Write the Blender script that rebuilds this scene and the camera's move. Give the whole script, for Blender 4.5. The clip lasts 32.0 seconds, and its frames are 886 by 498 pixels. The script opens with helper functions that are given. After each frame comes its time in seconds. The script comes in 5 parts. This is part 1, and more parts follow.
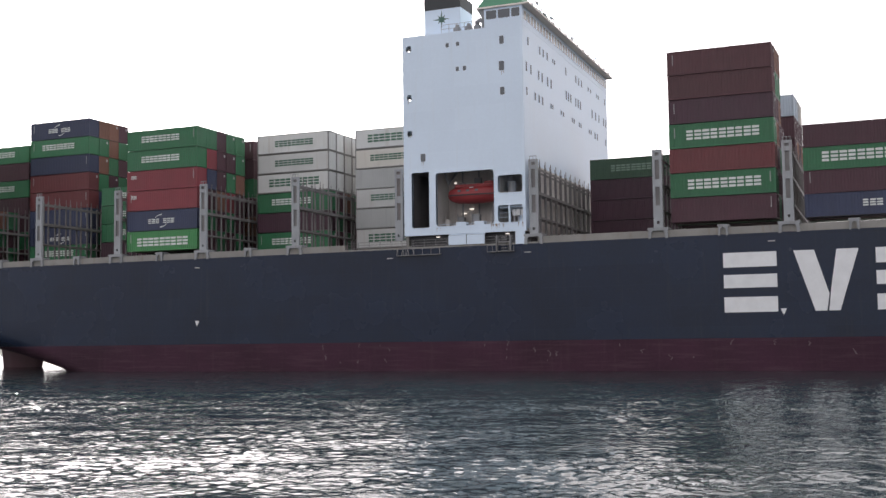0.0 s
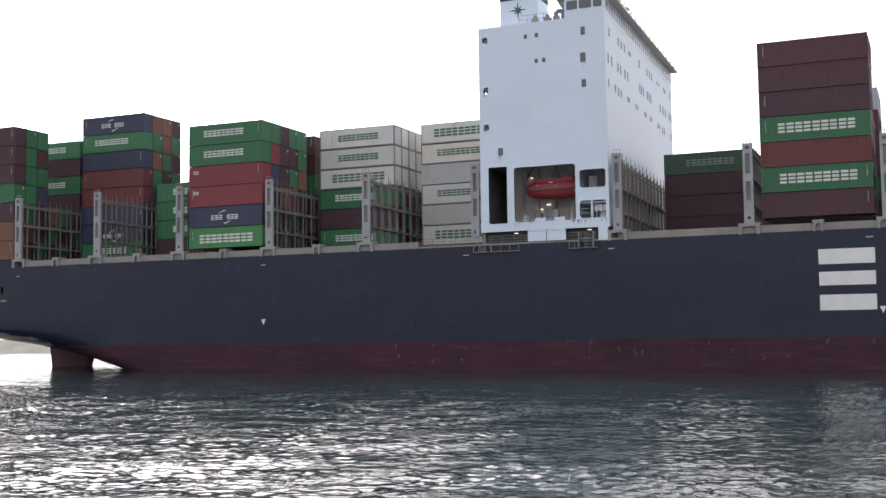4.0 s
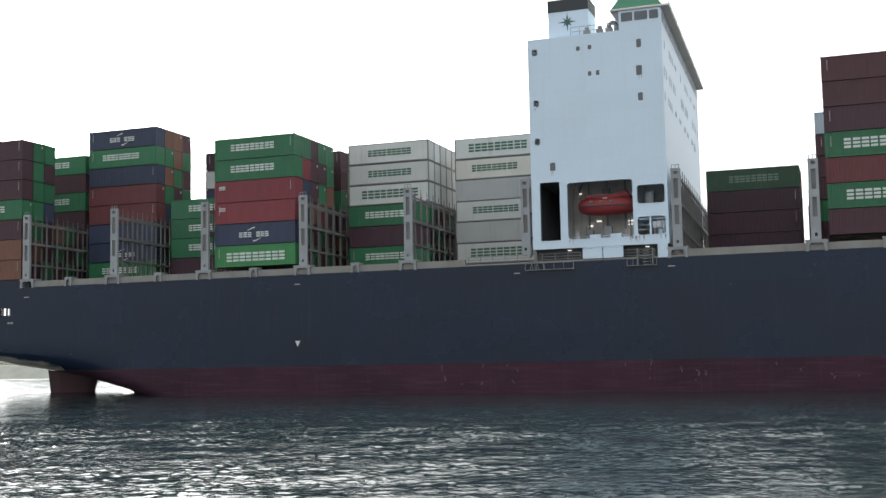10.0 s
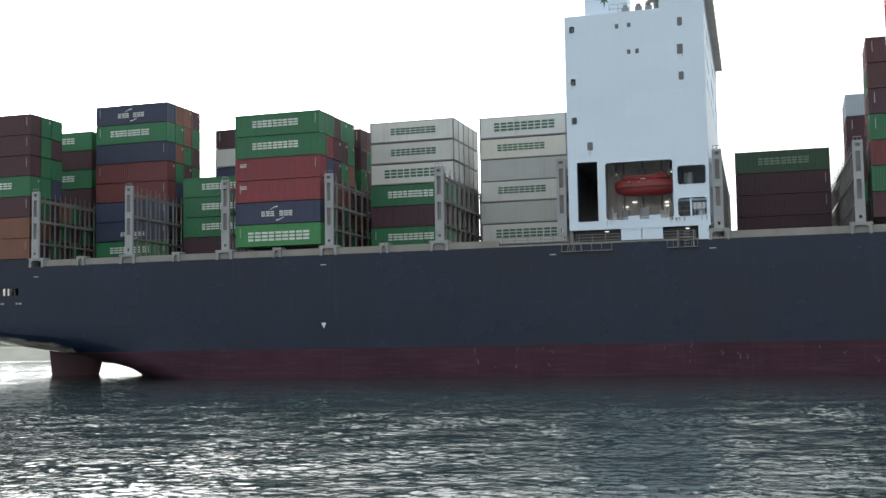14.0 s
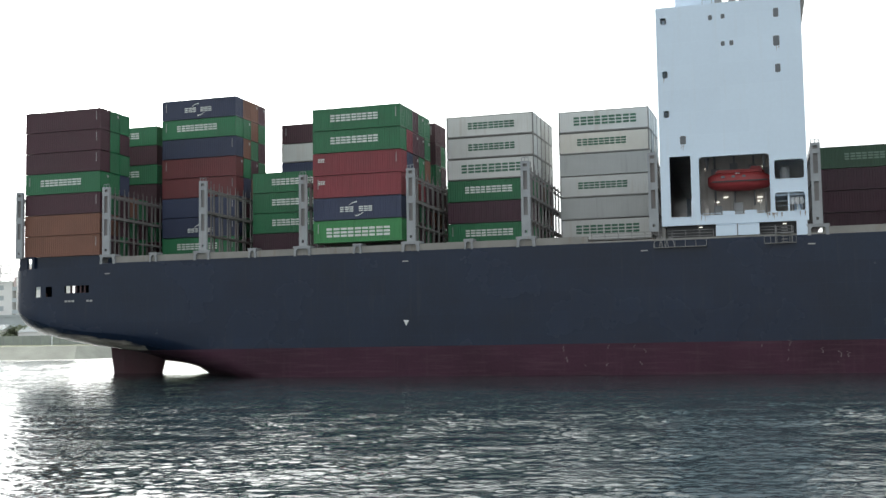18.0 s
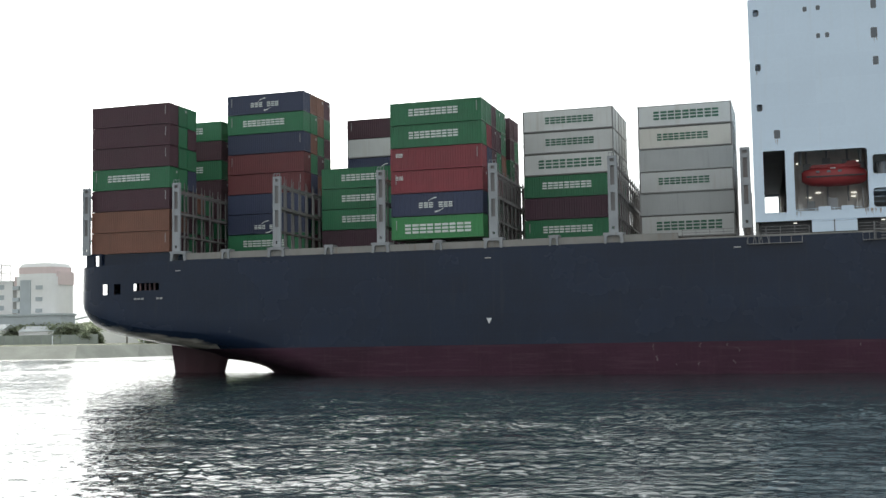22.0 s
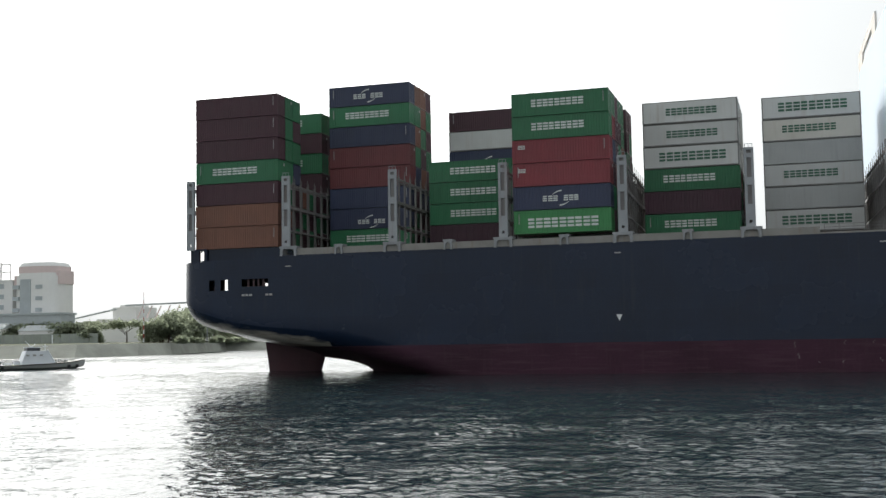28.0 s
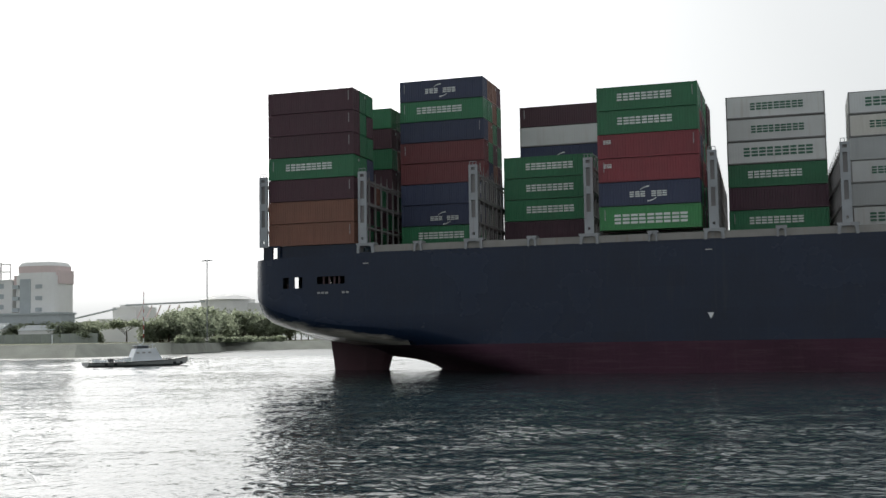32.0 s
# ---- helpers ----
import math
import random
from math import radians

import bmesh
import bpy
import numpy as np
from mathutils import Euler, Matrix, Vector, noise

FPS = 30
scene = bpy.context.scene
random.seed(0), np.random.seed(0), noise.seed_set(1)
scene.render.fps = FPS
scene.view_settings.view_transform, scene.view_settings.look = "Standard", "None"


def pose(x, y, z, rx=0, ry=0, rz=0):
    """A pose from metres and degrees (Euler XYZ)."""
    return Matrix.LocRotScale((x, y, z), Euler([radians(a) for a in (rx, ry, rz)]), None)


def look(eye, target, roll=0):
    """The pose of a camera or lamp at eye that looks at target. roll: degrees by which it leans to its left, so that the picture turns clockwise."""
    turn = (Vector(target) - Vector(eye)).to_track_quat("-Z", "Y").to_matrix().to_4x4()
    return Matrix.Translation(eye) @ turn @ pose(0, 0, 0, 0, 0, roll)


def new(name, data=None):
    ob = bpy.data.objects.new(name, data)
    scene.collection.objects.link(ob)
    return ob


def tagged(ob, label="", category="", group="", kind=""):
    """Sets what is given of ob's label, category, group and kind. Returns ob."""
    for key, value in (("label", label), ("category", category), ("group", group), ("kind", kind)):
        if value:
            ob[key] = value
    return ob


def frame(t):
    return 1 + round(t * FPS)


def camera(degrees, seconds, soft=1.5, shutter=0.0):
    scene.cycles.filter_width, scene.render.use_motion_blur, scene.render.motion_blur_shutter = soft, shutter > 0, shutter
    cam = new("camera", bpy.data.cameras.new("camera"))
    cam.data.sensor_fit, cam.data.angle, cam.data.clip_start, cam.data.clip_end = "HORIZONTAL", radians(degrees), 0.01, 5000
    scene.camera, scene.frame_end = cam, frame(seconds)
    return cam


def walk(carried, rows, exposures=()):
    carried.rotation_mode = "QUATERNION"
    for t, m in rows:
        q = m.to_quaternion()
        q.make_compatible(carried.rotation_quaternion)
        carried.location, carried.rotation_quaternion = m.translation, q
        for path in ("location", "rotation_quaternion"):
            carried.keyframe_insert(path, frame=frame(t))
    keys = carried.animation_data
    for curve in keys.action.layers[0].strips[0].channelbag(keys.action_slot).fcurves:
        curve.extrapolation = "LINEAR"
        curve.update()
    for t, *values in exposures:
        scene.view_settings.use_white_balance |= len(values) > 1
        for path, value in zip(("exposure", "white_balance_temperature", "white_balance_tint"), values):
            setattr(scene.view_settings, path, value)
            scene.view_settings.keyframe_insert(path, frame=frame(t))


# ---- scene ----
# The camera stands on a quay, 4.5 m over the water; it only turns. Rows: seconds, yaw, pitch, lean.
cam = camera(41.73, 32.0, soft=1.45)
EYE = 4.51
PATH = [
    (0.0, 22.93, 4.26, 0.81),
    (3.0, 22.94, 4.25, 0.81),
    (6.0, 22.94, 4.26, 0.82),
    (6.5, 22.92, 4.37, 0.88),
    (7.0, 22.76, 4.54, 0.94),
    (7.5, 22.16, 4.77, 0.99),
    (8.0, 21.51, 4.98, 1.04),
    (8.5, 20.92, 5.16, 1.05),
    (9.0, 20.19, 5.27, 1.10),
    (9.5, 19.82, 5.30, 1.10),
    (10.0, 19.44, 5.33, 1.15),
    (10.5, 18.55, 5.32, 1.14),
    (11.0, 18.10, 5.27, 1.16),
    (11.5, 17.42, 5.24, 1.17),
    (12.0, 16.63, 5.07, 1.12),
    (12.5, 16.79, 4.64, 1.05),
    (13.0, 16.99, 4.60, 1.03),
    (13.5, 17.01, 4.53, 1.02),
    (14.0, 17.04, 4.50, 1.00),
    (14.5, 17.08, 4.49, 0.98),
    (16.5, 17.17, 4.47, 0.97),
    (21.0, 17.21, 4.45, 0.96),
    (25.5, 17.21, 4.42, 0.95),
    (32.0, 17.20, 4.40, 0.94),
]
EXPOSURES = [(0.0, 0.14, 6750, 19), (6.0, 0.15, 6700, 18), (9.0, 0.1, 6500, 9), (14.0, 0.15, 6500, 7), (17.0, 0.22, 6500, 7), (21.0, 0.08, 6500, 7), (25.0, -0.27, 6500, 8), (28.0, -0.46, 6500, 8), (32.0, -0.66, 6500, 9)]
walk(cam, [(t, pose(0, 0, EYE, 90 + pitch, 0, yaw) @ pose(0, 0, 0, 0, 0, -lean)) for t, yaw, pitch, lean in PATH],
     exposures=EXPOSURES)

# ---- world and sun ----
SUN_TURN, SUN_RISE = 42.0, 32.0  # degrees left of straight ahead, and above the horizon
world = bpy.data.worlds.new("sky")
scene.world = world
world.use_nodes = True
wn = world.node_tree
sky = wn.nodes.new("ShaderNodeTexSky")
sky.sky_type, sky.sun_disc = "NISHITA", False
sky.sun_elevation, sky.sun_rotation = radians(SUN_RISE), radians(-SUN_TURN)
sky.air_density, sky.dust_density, sky.ozone_density = 1.0, 6.0, 1.0
pale = wn.nodes.new("ShaderNodeHueSaturation")
pale.inputs["Saturation"].default_value = 0.1
wn.links.new(sky.outputs[0], pale.inputs["Color"])
haze = wn.nodes.new("ShaderNodeMix")  # thin bright haze over the whole sky
haze.data_type, haze.blend_type = "RGBA", "ADD"
haze.inputs["Factor"].default_value = 1.0
haze.inputs["B"].default_value = (5.3, 5.55, 5.7, 1)
dim = wn.nodes.new("ShaderNodeMix")
dim.data_type, dim.blend_type = "RGBA", "MULTIPLY"
dim.inputs["Factor"].default_value = 1.0
dim.inputs["B"].default_value = (0.8, 0.8, 0.8, 1)
wn.links.new(pale.outputs[0], dim.inputs["A"])
wn.links.new(dim.outputs["Result"], haze.inputs["A"])
wn.links.new(haze.outputs["Result"], wn.nodes["Background"].inputs[0])
wn.nodes["Background"].inputs[1].default_value = 0.13
sun = new("sun", bpy.data.lights.new("sun", "SUN"))
sun.data.energy, sun.data.angle, sun.data.color = 2.6, radians(2.0), (1.0, 0.95, 0.87)
to_sun = Vector((-math.sin(radians(SUN_TURN)) * math.cos(radians(SUN_RISE)), math.cos(radians(SUN_TURN)) * math.cos(radians(SUN_RISE)), math.sin(radians(SUN_RISE))))
sun.matrix_world = look(to_sun * 100, (0, 0, 0))


# ---- materials ----
def paint(name, rgb, rough=0.5, metal=0.0, vary=0.18, scale=1.5, streak=0.0, rust=None, bump=0.0, spec=0.5, each=0.0):
    """Paint or stone with patchy tone, fine grain, and rain streaks or rust where asked for."""
    m = bpy.data.materials.new(name)
    m.use_nodes = True
    nt = m.node_tree
    n, link = nt.nodes, nt.links.new
    b = n["Principled BSDF"]
    b.inputs["Metallic"].default_value = metal
    b.inputs["Specular IOR Level"].default_value = spec
    tc = n.new("ShaderNodeTexCoord")
    info = n.new("ShaderNodeObjectInfo")
    shift = n.new("ShaderNodeVectorMath")
    shift.operation = "MULTIPLY_ADD"
    shift.inputs[1].default_value = (1, 1, 1)
    rnd = n.new("ShaderNodeCombineXYZ")
    mul = n.new("ShaderNodeMath")
    mul.operation = "MULTIPLY"
    mul.inputs[1].default_value = 37.0
    link(info.outputs["Random"], mul.inputs[0])
    for i in range(3):
        link(mul.outputs[0], rnd.inputs[i])
    link(tc.outputs["Object"], shift.inputs[0])
    link(rnd.outputs[0], shift.inputs[2])
    big = n.new("ShaderNodeTexNoise")
    big.inputs["Scale"].default_value, big.inputs["Detail"].default_value = scale * 0.25, 6
    fine = n.new("ShaderNodeTexNoise")
    fine.inputs["Scale"].default_value, fine.inputs["Detail"].default_value = scale * 6, 4
    link(shift.outputs[0], big.inputs["Vector"])
    link(shift.outputs[0], fine.inputs["Vector"])
    add = n.new("ShaderNodeMath")
    add.operation = "MULTIPLY_ADD"
    add.inputs[1].default_value = 0.35
    link(fine.outputs["Fac"], add.inputs[0])
    link(big.outputs["Fac"], add.inputs[2])
    ramp = n.new("ShaderNodeMapRange")
    ramp.inputs["From Min"].default_value, ramp.inputs["From Max"].default_value = 0.35, 1.0
    ramp.inputs["To Min"].default_value, ramp.inputs["To Max"].default_value = 1 - vary, 1 + vary
    link(add.outputs[0], ramp.inputs["Value"])
    tone = n.new("ShaderNodeVectorMath")
    tone.operation = "SCALE"
    tone.inputs[0].default_value = rgb
    own = n.new("ShaderNodeMapRange")  # each piece a shade of its own
    own.inputs["To Min"].default_value, own.inputs["To Max"].default_value = 1 - each, 1 + each
    link(info.outputs["Random"], own.inputs["Value"])
    shade = n.new("ShaderNodeMath")
    shade.operation = "MULTIPLY"
    link(ramp.outputs[0], shade.inputs[0])
    link(own.outputs[0], shade.inputs[1])
    link(shade.outputs[0], tone.inputs["Scale"])
    colour = tone.outputs[0]
    if streak:
        stretch = n.new("ShaderNodeMapping")
        stretch.inputs["Scale"].default_value = (1.6, 1.6, 0.10)
        link(shift.outputs[0], stretch.inputs["Vector"])
        run = n.new("ShaderNodeTexNoise")
        run.inputs["Scale"].default_value, run.inputs["Detail"].default_value = 1.2, 5
        link(stretch.outputs[0], run.inputs["Vector"])
        cut = n.new("ShaderNodeMapRange")
        cut.inputs["From Min"].default_value, cut.inputs["From Max"].default_value = 0.56, 0.78
        cut.inputs["To Max"].default_value = streak
        link(run.outputs["Fac"], cut.inputs["Value"])
        mix = n.new("ShaderNodeMix")
        mix.data_type = "RGBA"
        mix.inputs["B"].default_value = (*(rust or tuple(c * 0.45 for c in rgb)), 1)
        link(cut.outputs[0], mix.inputs["Factor"])
        link(colour, mix.inputs["A"])
        colour = mix.outputs["Result"]
    link(colour, b.inputs["Base Color"])
    rr = n.new("ShaderNodeMapRange")
    rr.inputs["To Min"].default_value, rr.inputs["To Max"].default_value = max(rough - 0.12, 0.03), min(rough + 0.12, 1)
    link(big.outputs["Fac"], rr.inputs["Value"])
    link(rr.outputs[0], b.inputs["Roughness"])
    if bump:
        bp = n.new("ShaderNodeBump")
        bp.inputs["Strength"].default_value, bp.inputs["Distance"].default_value = 0.6, bump
        link(fine.outputs["Fac"], bp.inputs["Height"])
        link(bp.outputs[0], b.inputs["Normal"])
    return m


RUST = (0.16, 0.06, 0.03)
HULL = paint("hull_navy_paint", (0.0075, 0.0160, 0.038), 0.25, vary=0.3, scale=0.5, streak=0.3, rust=(0.032, 0.037, 0.046), bump=0.006, spec=0.31)


def plated(m, long, high, depth):
    """Welded plates: each a shade of its own, with faint seams."""
    nt = m.node_tree
    n, link = nt.nodes, nt.links.new
    b = n["Principled BSDF"]
    tc, parts, flat = n.new("ShaderNodeTexCoord"), n.new("ShaderNodeSeparateXYZ"), n.new("ShaderNodeCombineXYZ")
    link(tc.outputs["Object"], parts.inputs[0])
    link(parts.outputs["X"], flat.inputs["X"])
    link(parts.outputs["Z"], flat.inputs["Y"])
    plate = n.new("ShaderNodeTexBrick")
    plate.inputs["Color1"].default_value, plate.inputs["Color2"].default_value = (0.88, 0.88, 0.9, 1), (1.14, 1.13, 1.1, 1)
    plate.inputs["Mortar"].default_value = (1.25, 1.2, 1.15, 1)
    plate.inputs["Scale"].default_value, plate.inputs["Mortar Size"].default_value = 1.0, 0.035
    plate.inputs["Brick Width"].default_value, plate.inputs["Row Height"].default_value = long, high
    link(flat.outputs[0], plate.inputs["Vector"])
    mix = n.new("ShaderNodeMix")
    mix.data_type, mix.blend_type = "RGBA", "MULTIPLY"
    mix.inputs["Factor"].default_value = depth
    link(b.inputs["Base Color"].links[0].from_socket, mix.inputs["A"])
    link(plate.outputs["Color"], mix.inputs["B"])
    link(mix.outputs["Result"], b.inputs["Base Color"])


plated(HULL, 11.5, 2.55, 0.8)
BOOT = paint("antifouling_red", (0.051, 0.021, 0.036), 0.75, vary=0.35, scale=0.6, streak=0.2, rust=(0.11, 0.07, 0.08), bump=0.01, spec=0.2)


def scraped(m):
    """Long level scrapes and faded patches, as fenders and tugs leave them."""
    nt = m.node_tree
    n, link = nt.nodes, nt.links.new
    b = n["Principled BSDF"]
    tc, mp, tx, cut, mix = (n.new("ShaderNode" + k) for k in ("TexCoord", "Mapping", "TexNoise", "MapRange", "Mix"))
    mp.inputs["Scale"].default_value = (0.10, 0.3, 1.5)
    tx.inputs["Scale"].default_value, tx.inputs["Detail"].default_value, tx.inputs["Roughness"].default_value = 1.6, 6, 0.65
    cut.inputs["From Min"].default_value, cut.inputs["From Max"].default_value, cut.inputs["To Max"].default_value = 0.50, 0.80, 0.5
    mix.data_type = "RGBA"
    mix.inputs["B"].default_value = (0.12, 0.075, 0.09, 1)
    link(tc.outputs["Object"], mp.inputs["Vector"])
    link(mp.outputs[0], tx.inputs["Vector"])
    link(tx.outputs["Fac"], cut.inputs["Value"])
    link(cut.outputs[0], mix.inputs["Factor"])
    link(b.inputs["Base Color"].links[0].from_socket, mix.inputs["A"])
    link(mix.outputs["Result"], b.inputs["Base Color"])


scraped(BOOT)
SHIP_WHITE = paint("ship_white_paint", (0.635, 0.755, 0.885), 0.4, vary=0.05, scale=0.4, streak=0.10, rust=(0.55, 0.50, 0.44))
SHIP_GREY = paint("lashing_grey_paint", (0.265, 0.28, 0.295), 0.55, vary=0.25, streak=0.3, rust=RUST)
BRIDGE_GREY = paint("lashing_bridge_grimy_grey", (0.165, 0.16, 0.16), 0.6, vary=0.3, streak=0.45, rust=(0.12, 0.06, 0.04))
PLATE_GREY = paint("bridge_plate_pale_grey", (0.30, 0.32, 0.34), 0.55, vary=0.2, streak=0.3, rust=RUST)
RAIL_GREY = paint("rail_grey_paint", (0.22, 0.22, 0.225), 0.55, vary=0.3, streak=0.3, rust=RUST)
# hull navy again, with the water's glare painted over its lower part below
COUNTER = paint("counter_glare_plating", (0.0075, 0.0160, 0.038), 0.25, vary=0.3, scale=0.5, streak=0.3, rust=(0.032, 0.037, 0.046), bump=0.006, spec=0.31)


def water_glare(m):
    """Light thrown up by the water, painted pale on the overhanging bottom, up to a ragged line that falls towards the
    rudder.
    """
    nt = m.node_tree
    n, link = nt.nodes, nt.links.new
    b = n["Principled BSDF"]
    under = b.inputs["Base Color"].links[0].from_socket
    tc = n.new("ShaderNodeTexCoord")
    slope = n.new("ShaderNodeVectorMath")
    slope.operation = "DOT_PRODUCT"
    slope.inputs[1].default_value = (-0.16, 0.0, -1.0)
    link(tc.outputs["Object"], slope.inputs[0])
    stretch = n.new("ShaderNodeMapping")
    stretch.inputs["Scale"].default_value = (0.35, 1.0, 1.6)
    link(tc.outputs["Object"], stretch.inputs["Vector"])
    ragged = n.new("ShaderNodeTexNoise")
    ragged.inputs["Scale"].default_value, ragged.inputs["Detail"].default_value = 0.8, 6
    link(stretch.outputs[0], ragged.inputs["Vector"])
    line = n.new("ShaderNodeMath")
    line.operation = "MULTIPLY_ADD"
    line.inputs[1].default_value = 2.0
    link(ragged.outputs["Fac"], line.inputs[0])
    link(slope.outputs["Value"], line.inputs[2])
    # mask of the painted glare
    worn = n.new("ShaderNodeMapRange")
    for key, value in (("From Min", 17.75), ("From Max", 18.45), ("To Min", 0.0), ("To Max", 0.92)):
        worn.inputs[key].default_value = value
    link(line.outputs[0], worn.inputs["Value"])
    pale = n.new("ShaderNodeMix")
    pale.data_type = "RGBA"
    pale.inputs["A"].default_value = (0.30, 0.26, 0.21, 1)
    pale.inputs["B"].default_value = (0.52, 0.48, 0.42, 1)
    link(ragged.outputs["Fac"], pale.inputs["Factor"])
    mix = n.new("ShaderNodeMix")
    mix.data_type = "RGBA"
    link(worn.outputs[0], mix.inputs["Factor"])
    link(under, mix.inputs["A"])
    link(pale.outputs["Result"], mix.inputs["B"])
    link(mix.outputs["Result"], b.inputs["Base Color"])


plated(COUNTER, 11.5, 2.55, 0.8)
water_glare(COUNTER)
COAMING = paint("coaming_beige_paint", (0.245, 0.24, 0.225), 0.6, vary=0.25, streak=0.5, rust=(0.18, 0.10, 0.06))
plated(SHIP_WHITE, 6.2, 2.8, 0.10)
DECK = paint("deck_oxide_paint", (0.13, 0.10, 0.09), 0.7, vary=0.3)
ALCOVE = paint("boat_bay_paint", (0.56, 0.54, 0.52), 0.6, vary=0.25, streak=0.4, rust=(0.2, 0.12, 0.08))
DARK = paint("dark_steel", (0.03, 0.03, 0.035), 0.5)
GLASS = paint("dark_window_glass", (0.12, 0.13, 0.145), 0.15, vary=0.1, spec=0.4)
LETTER = paint("white_lettering", (0.72, 0.74, 0.76), 0.5, vary=0.10, scale=3)
LETTER_WORN = paint("worn_box_lettering", (0.60, 0.64, 0.62), 0.5, vary=0.2, scale=3)
LETTER_FADED = paint("faded_box_lettering", (0.17, 0.25, 0.20), 0.6, vary=0.2, scale=3)
STAR = paint("funnel_star_green", (0.05, 0.12, 0.10), 0.5)
SCUFF = paint("scuffed_paint", (0.125, 0.095, 0.105), 0.7, vary=0.2, scale=3)
FAIRLEAD = paint("rusty_fairlead", (0.075, 0.045, 0.05), 0.6, vary=0.3, scale=3)
GLOW = bpy.data.materials.new("lit_lamp_tube")
GLOW.use_nodes = True
GLOW.node_tree.nodes["Principled BSDF"].inputs["Emission Color"].default_value = (1.0, 0.95, 0.85, 1)
GLOW.node_tree.nodes["Principled BSDF"].inputs["Emission Strength"].default_value = 1.1
STAIN = paint("rust_run", (0.30, 0.22, 0.17), 0.8, vary=0.3, scale=4)
INNER = paint("mooring_deck_paint", (0.62, 0.60, 0.57), 0.6, vary=0.2, streak=0.3, rust=RUST)
MARKING = paint("faded_marking", (0.36, 0.36, 0.36), 0.6, vary=0.2, scale=3)
LETTER_GREEN = paint("green_lettering", (0.04, 0.125, 0.08), 0.5, vary=0.25, scale=3)
PORT_GLASS = paint("shaded_port_glass", (0.12, 0.13, 0.15), 0.5, vary=0.1, spec=0.08)
# pale base stands for the sky mirrored in the bridge windows
BRIDGE_GLASS = paint("bridge_glass_sky_pale", (0.40, 0.385, 0.365), 0.2, vary=0.25, scale=0.8, spec=0.5)
FUNNEL_BAND = paint("funnel_black_paint", (0.035, 0.04, 0.045), 0.55)
# tan base puts warm sun and bounced light into the wing roof's colour
ROOF_TAN = paint("wing_roof_sunlit_tan", (0.80, 0.74, 0.68), 0.6, vary=0.15, streak=0.2)
ROOF_GREEN = paint("wheelhouse_green_paint", (0.045, 0.21, 0.12), 0.5)
ORANGE = paint("lifeboat_red", (0.27, 0.03, 0.034), 0.5, vary=0.1)
RUDDER = paint("rudder_red", (0.070, 0.024, 0.034), 0.7, vary=0.3, scale=0.8)
BOX = {
    "G": paint("container_green", (0.018, 0.135, 0.058), 0.45, vary=0.14, streak=0.25, each=0.13),
    "M": paint("container_maroon", (0.056, 0.018, 0.029), 0.5, vary=0.16, streak=0.3, each=0.13),
    "R": paint("container_red", (0.205, 0.033, 0.044), 0.5, vary=0.14, streak=0.25, each=0.13),
    "B": paint("container_navy", (0.026, 0.036, 0.078), 0.5, vary=0.14, streak=0.25, each=0.13),
    "W": paint("container_white", (0.54, 0.555, 0.545), 0.45, vary=0.08, streak=0.35, rust=(0.36, 0.30, 0.24), each=0.13),
    "C": paint("container_cream", (0.55, 0.535, 0.485), 0.45, vary=0.07, streak=0.25, rust=(0.34, 0.28, 0.2), each=0.13),
    "Y": paint("container_grey", (0.35, 0.365, 0.36), 0.45, vary=0.08, streak=0.25, each=0.13),
    "T": paint("container_brown", (0.17, 0.075, 0.05), 0.55, vary=0.16, streak=0.3, each=0.13),
    "V": paint("container_bright_green", (0.040, 0.215, 0.070), 0.45, vary=0.12, streak=0.2, each=0.05),
    "E": paint("container_dull_green", (0.034, 0.082, 0.048), 0.55, vary=0.2, streak=0.35, each=0.1),
    "P": paint("container_purple_maroon", (0.050, 0.019, 0.032), 0.5, vary=0.18, streak=0.3, each=0.1),
    "Q": paint("container_faded_mauve", (0.085, 0.033, 0.040), 0.6, vary=0.2, streak=0.35, each=0.15),
    "D": paint("container_dull_red", (0.125, 0.028, 0.032), 0.5, vary=0.16, streak=0.3, each=0.13),
    "L": paint("container_pale_blue", (0.36, 0.43, 0.50), 0.45, vary=0.1, streak=0.2, each=0.13),
}
REEFER_FRAME = paint("reefer_frame_grey", (0.20, 0.20, 0.195), 0.5, vary=0.2, streak=0.3, rust=RUST, each=0.2)
TONE = {"G": "green", "M": "maroon", "R": "red", "B": "navy blue", "W": "white", "C": "cream", "Y": "grey", "T": "rusty brown", "D": "dull red", "V": "bright green", "E": "dull green", "P": "dark purple-maroon", "Q": "faded mauve-brown", "L": "pale blue"}
REVET = paint("revetment_stone", (0.33, 0.34, 0.30), 0.9, vary=0.3, scale=0.5, bump=0.2)
FENCE_GREY = paint("fence_grey_green_sheet", (0.30, 0.33, 0.30), 0.6, vary=0.15, streak=0.2, each=0.06)
EARTH = paint("shore_grass_earth", (0.13, 0.14, 0.08), 0.95, vary=0.35, scale=0.15)
CONCRETE = paint("pale_concrete", (0.78, 0.78, 0.77), 0.8, vary=0.08, scale=0.1)
# rose and facade tones are paled: distance haze is painted into them
ROSE = paint("rose_render_hazed", (0.72, 0.60, 0.59), 0.8, vary=0.08, scale=0.1)
FACADE_DARK = paint("facade_panels_hazed", (0.42, 0.46, 0.48), 0.35, vary=0.1)
SHED_ROOF = paint("shed_roof_sheet", (0.44, 0.47, 0.48), 0.5, vary=0.1)
BARK = paint("bark", (0.09, 0.07, 0.05), 0.9)
LEAF = paint("foliage", (0.11, 0.12, 0.092), 0.75, vary=0.3, scale=0.6)
leaf_nodes = LEAF.node_tree
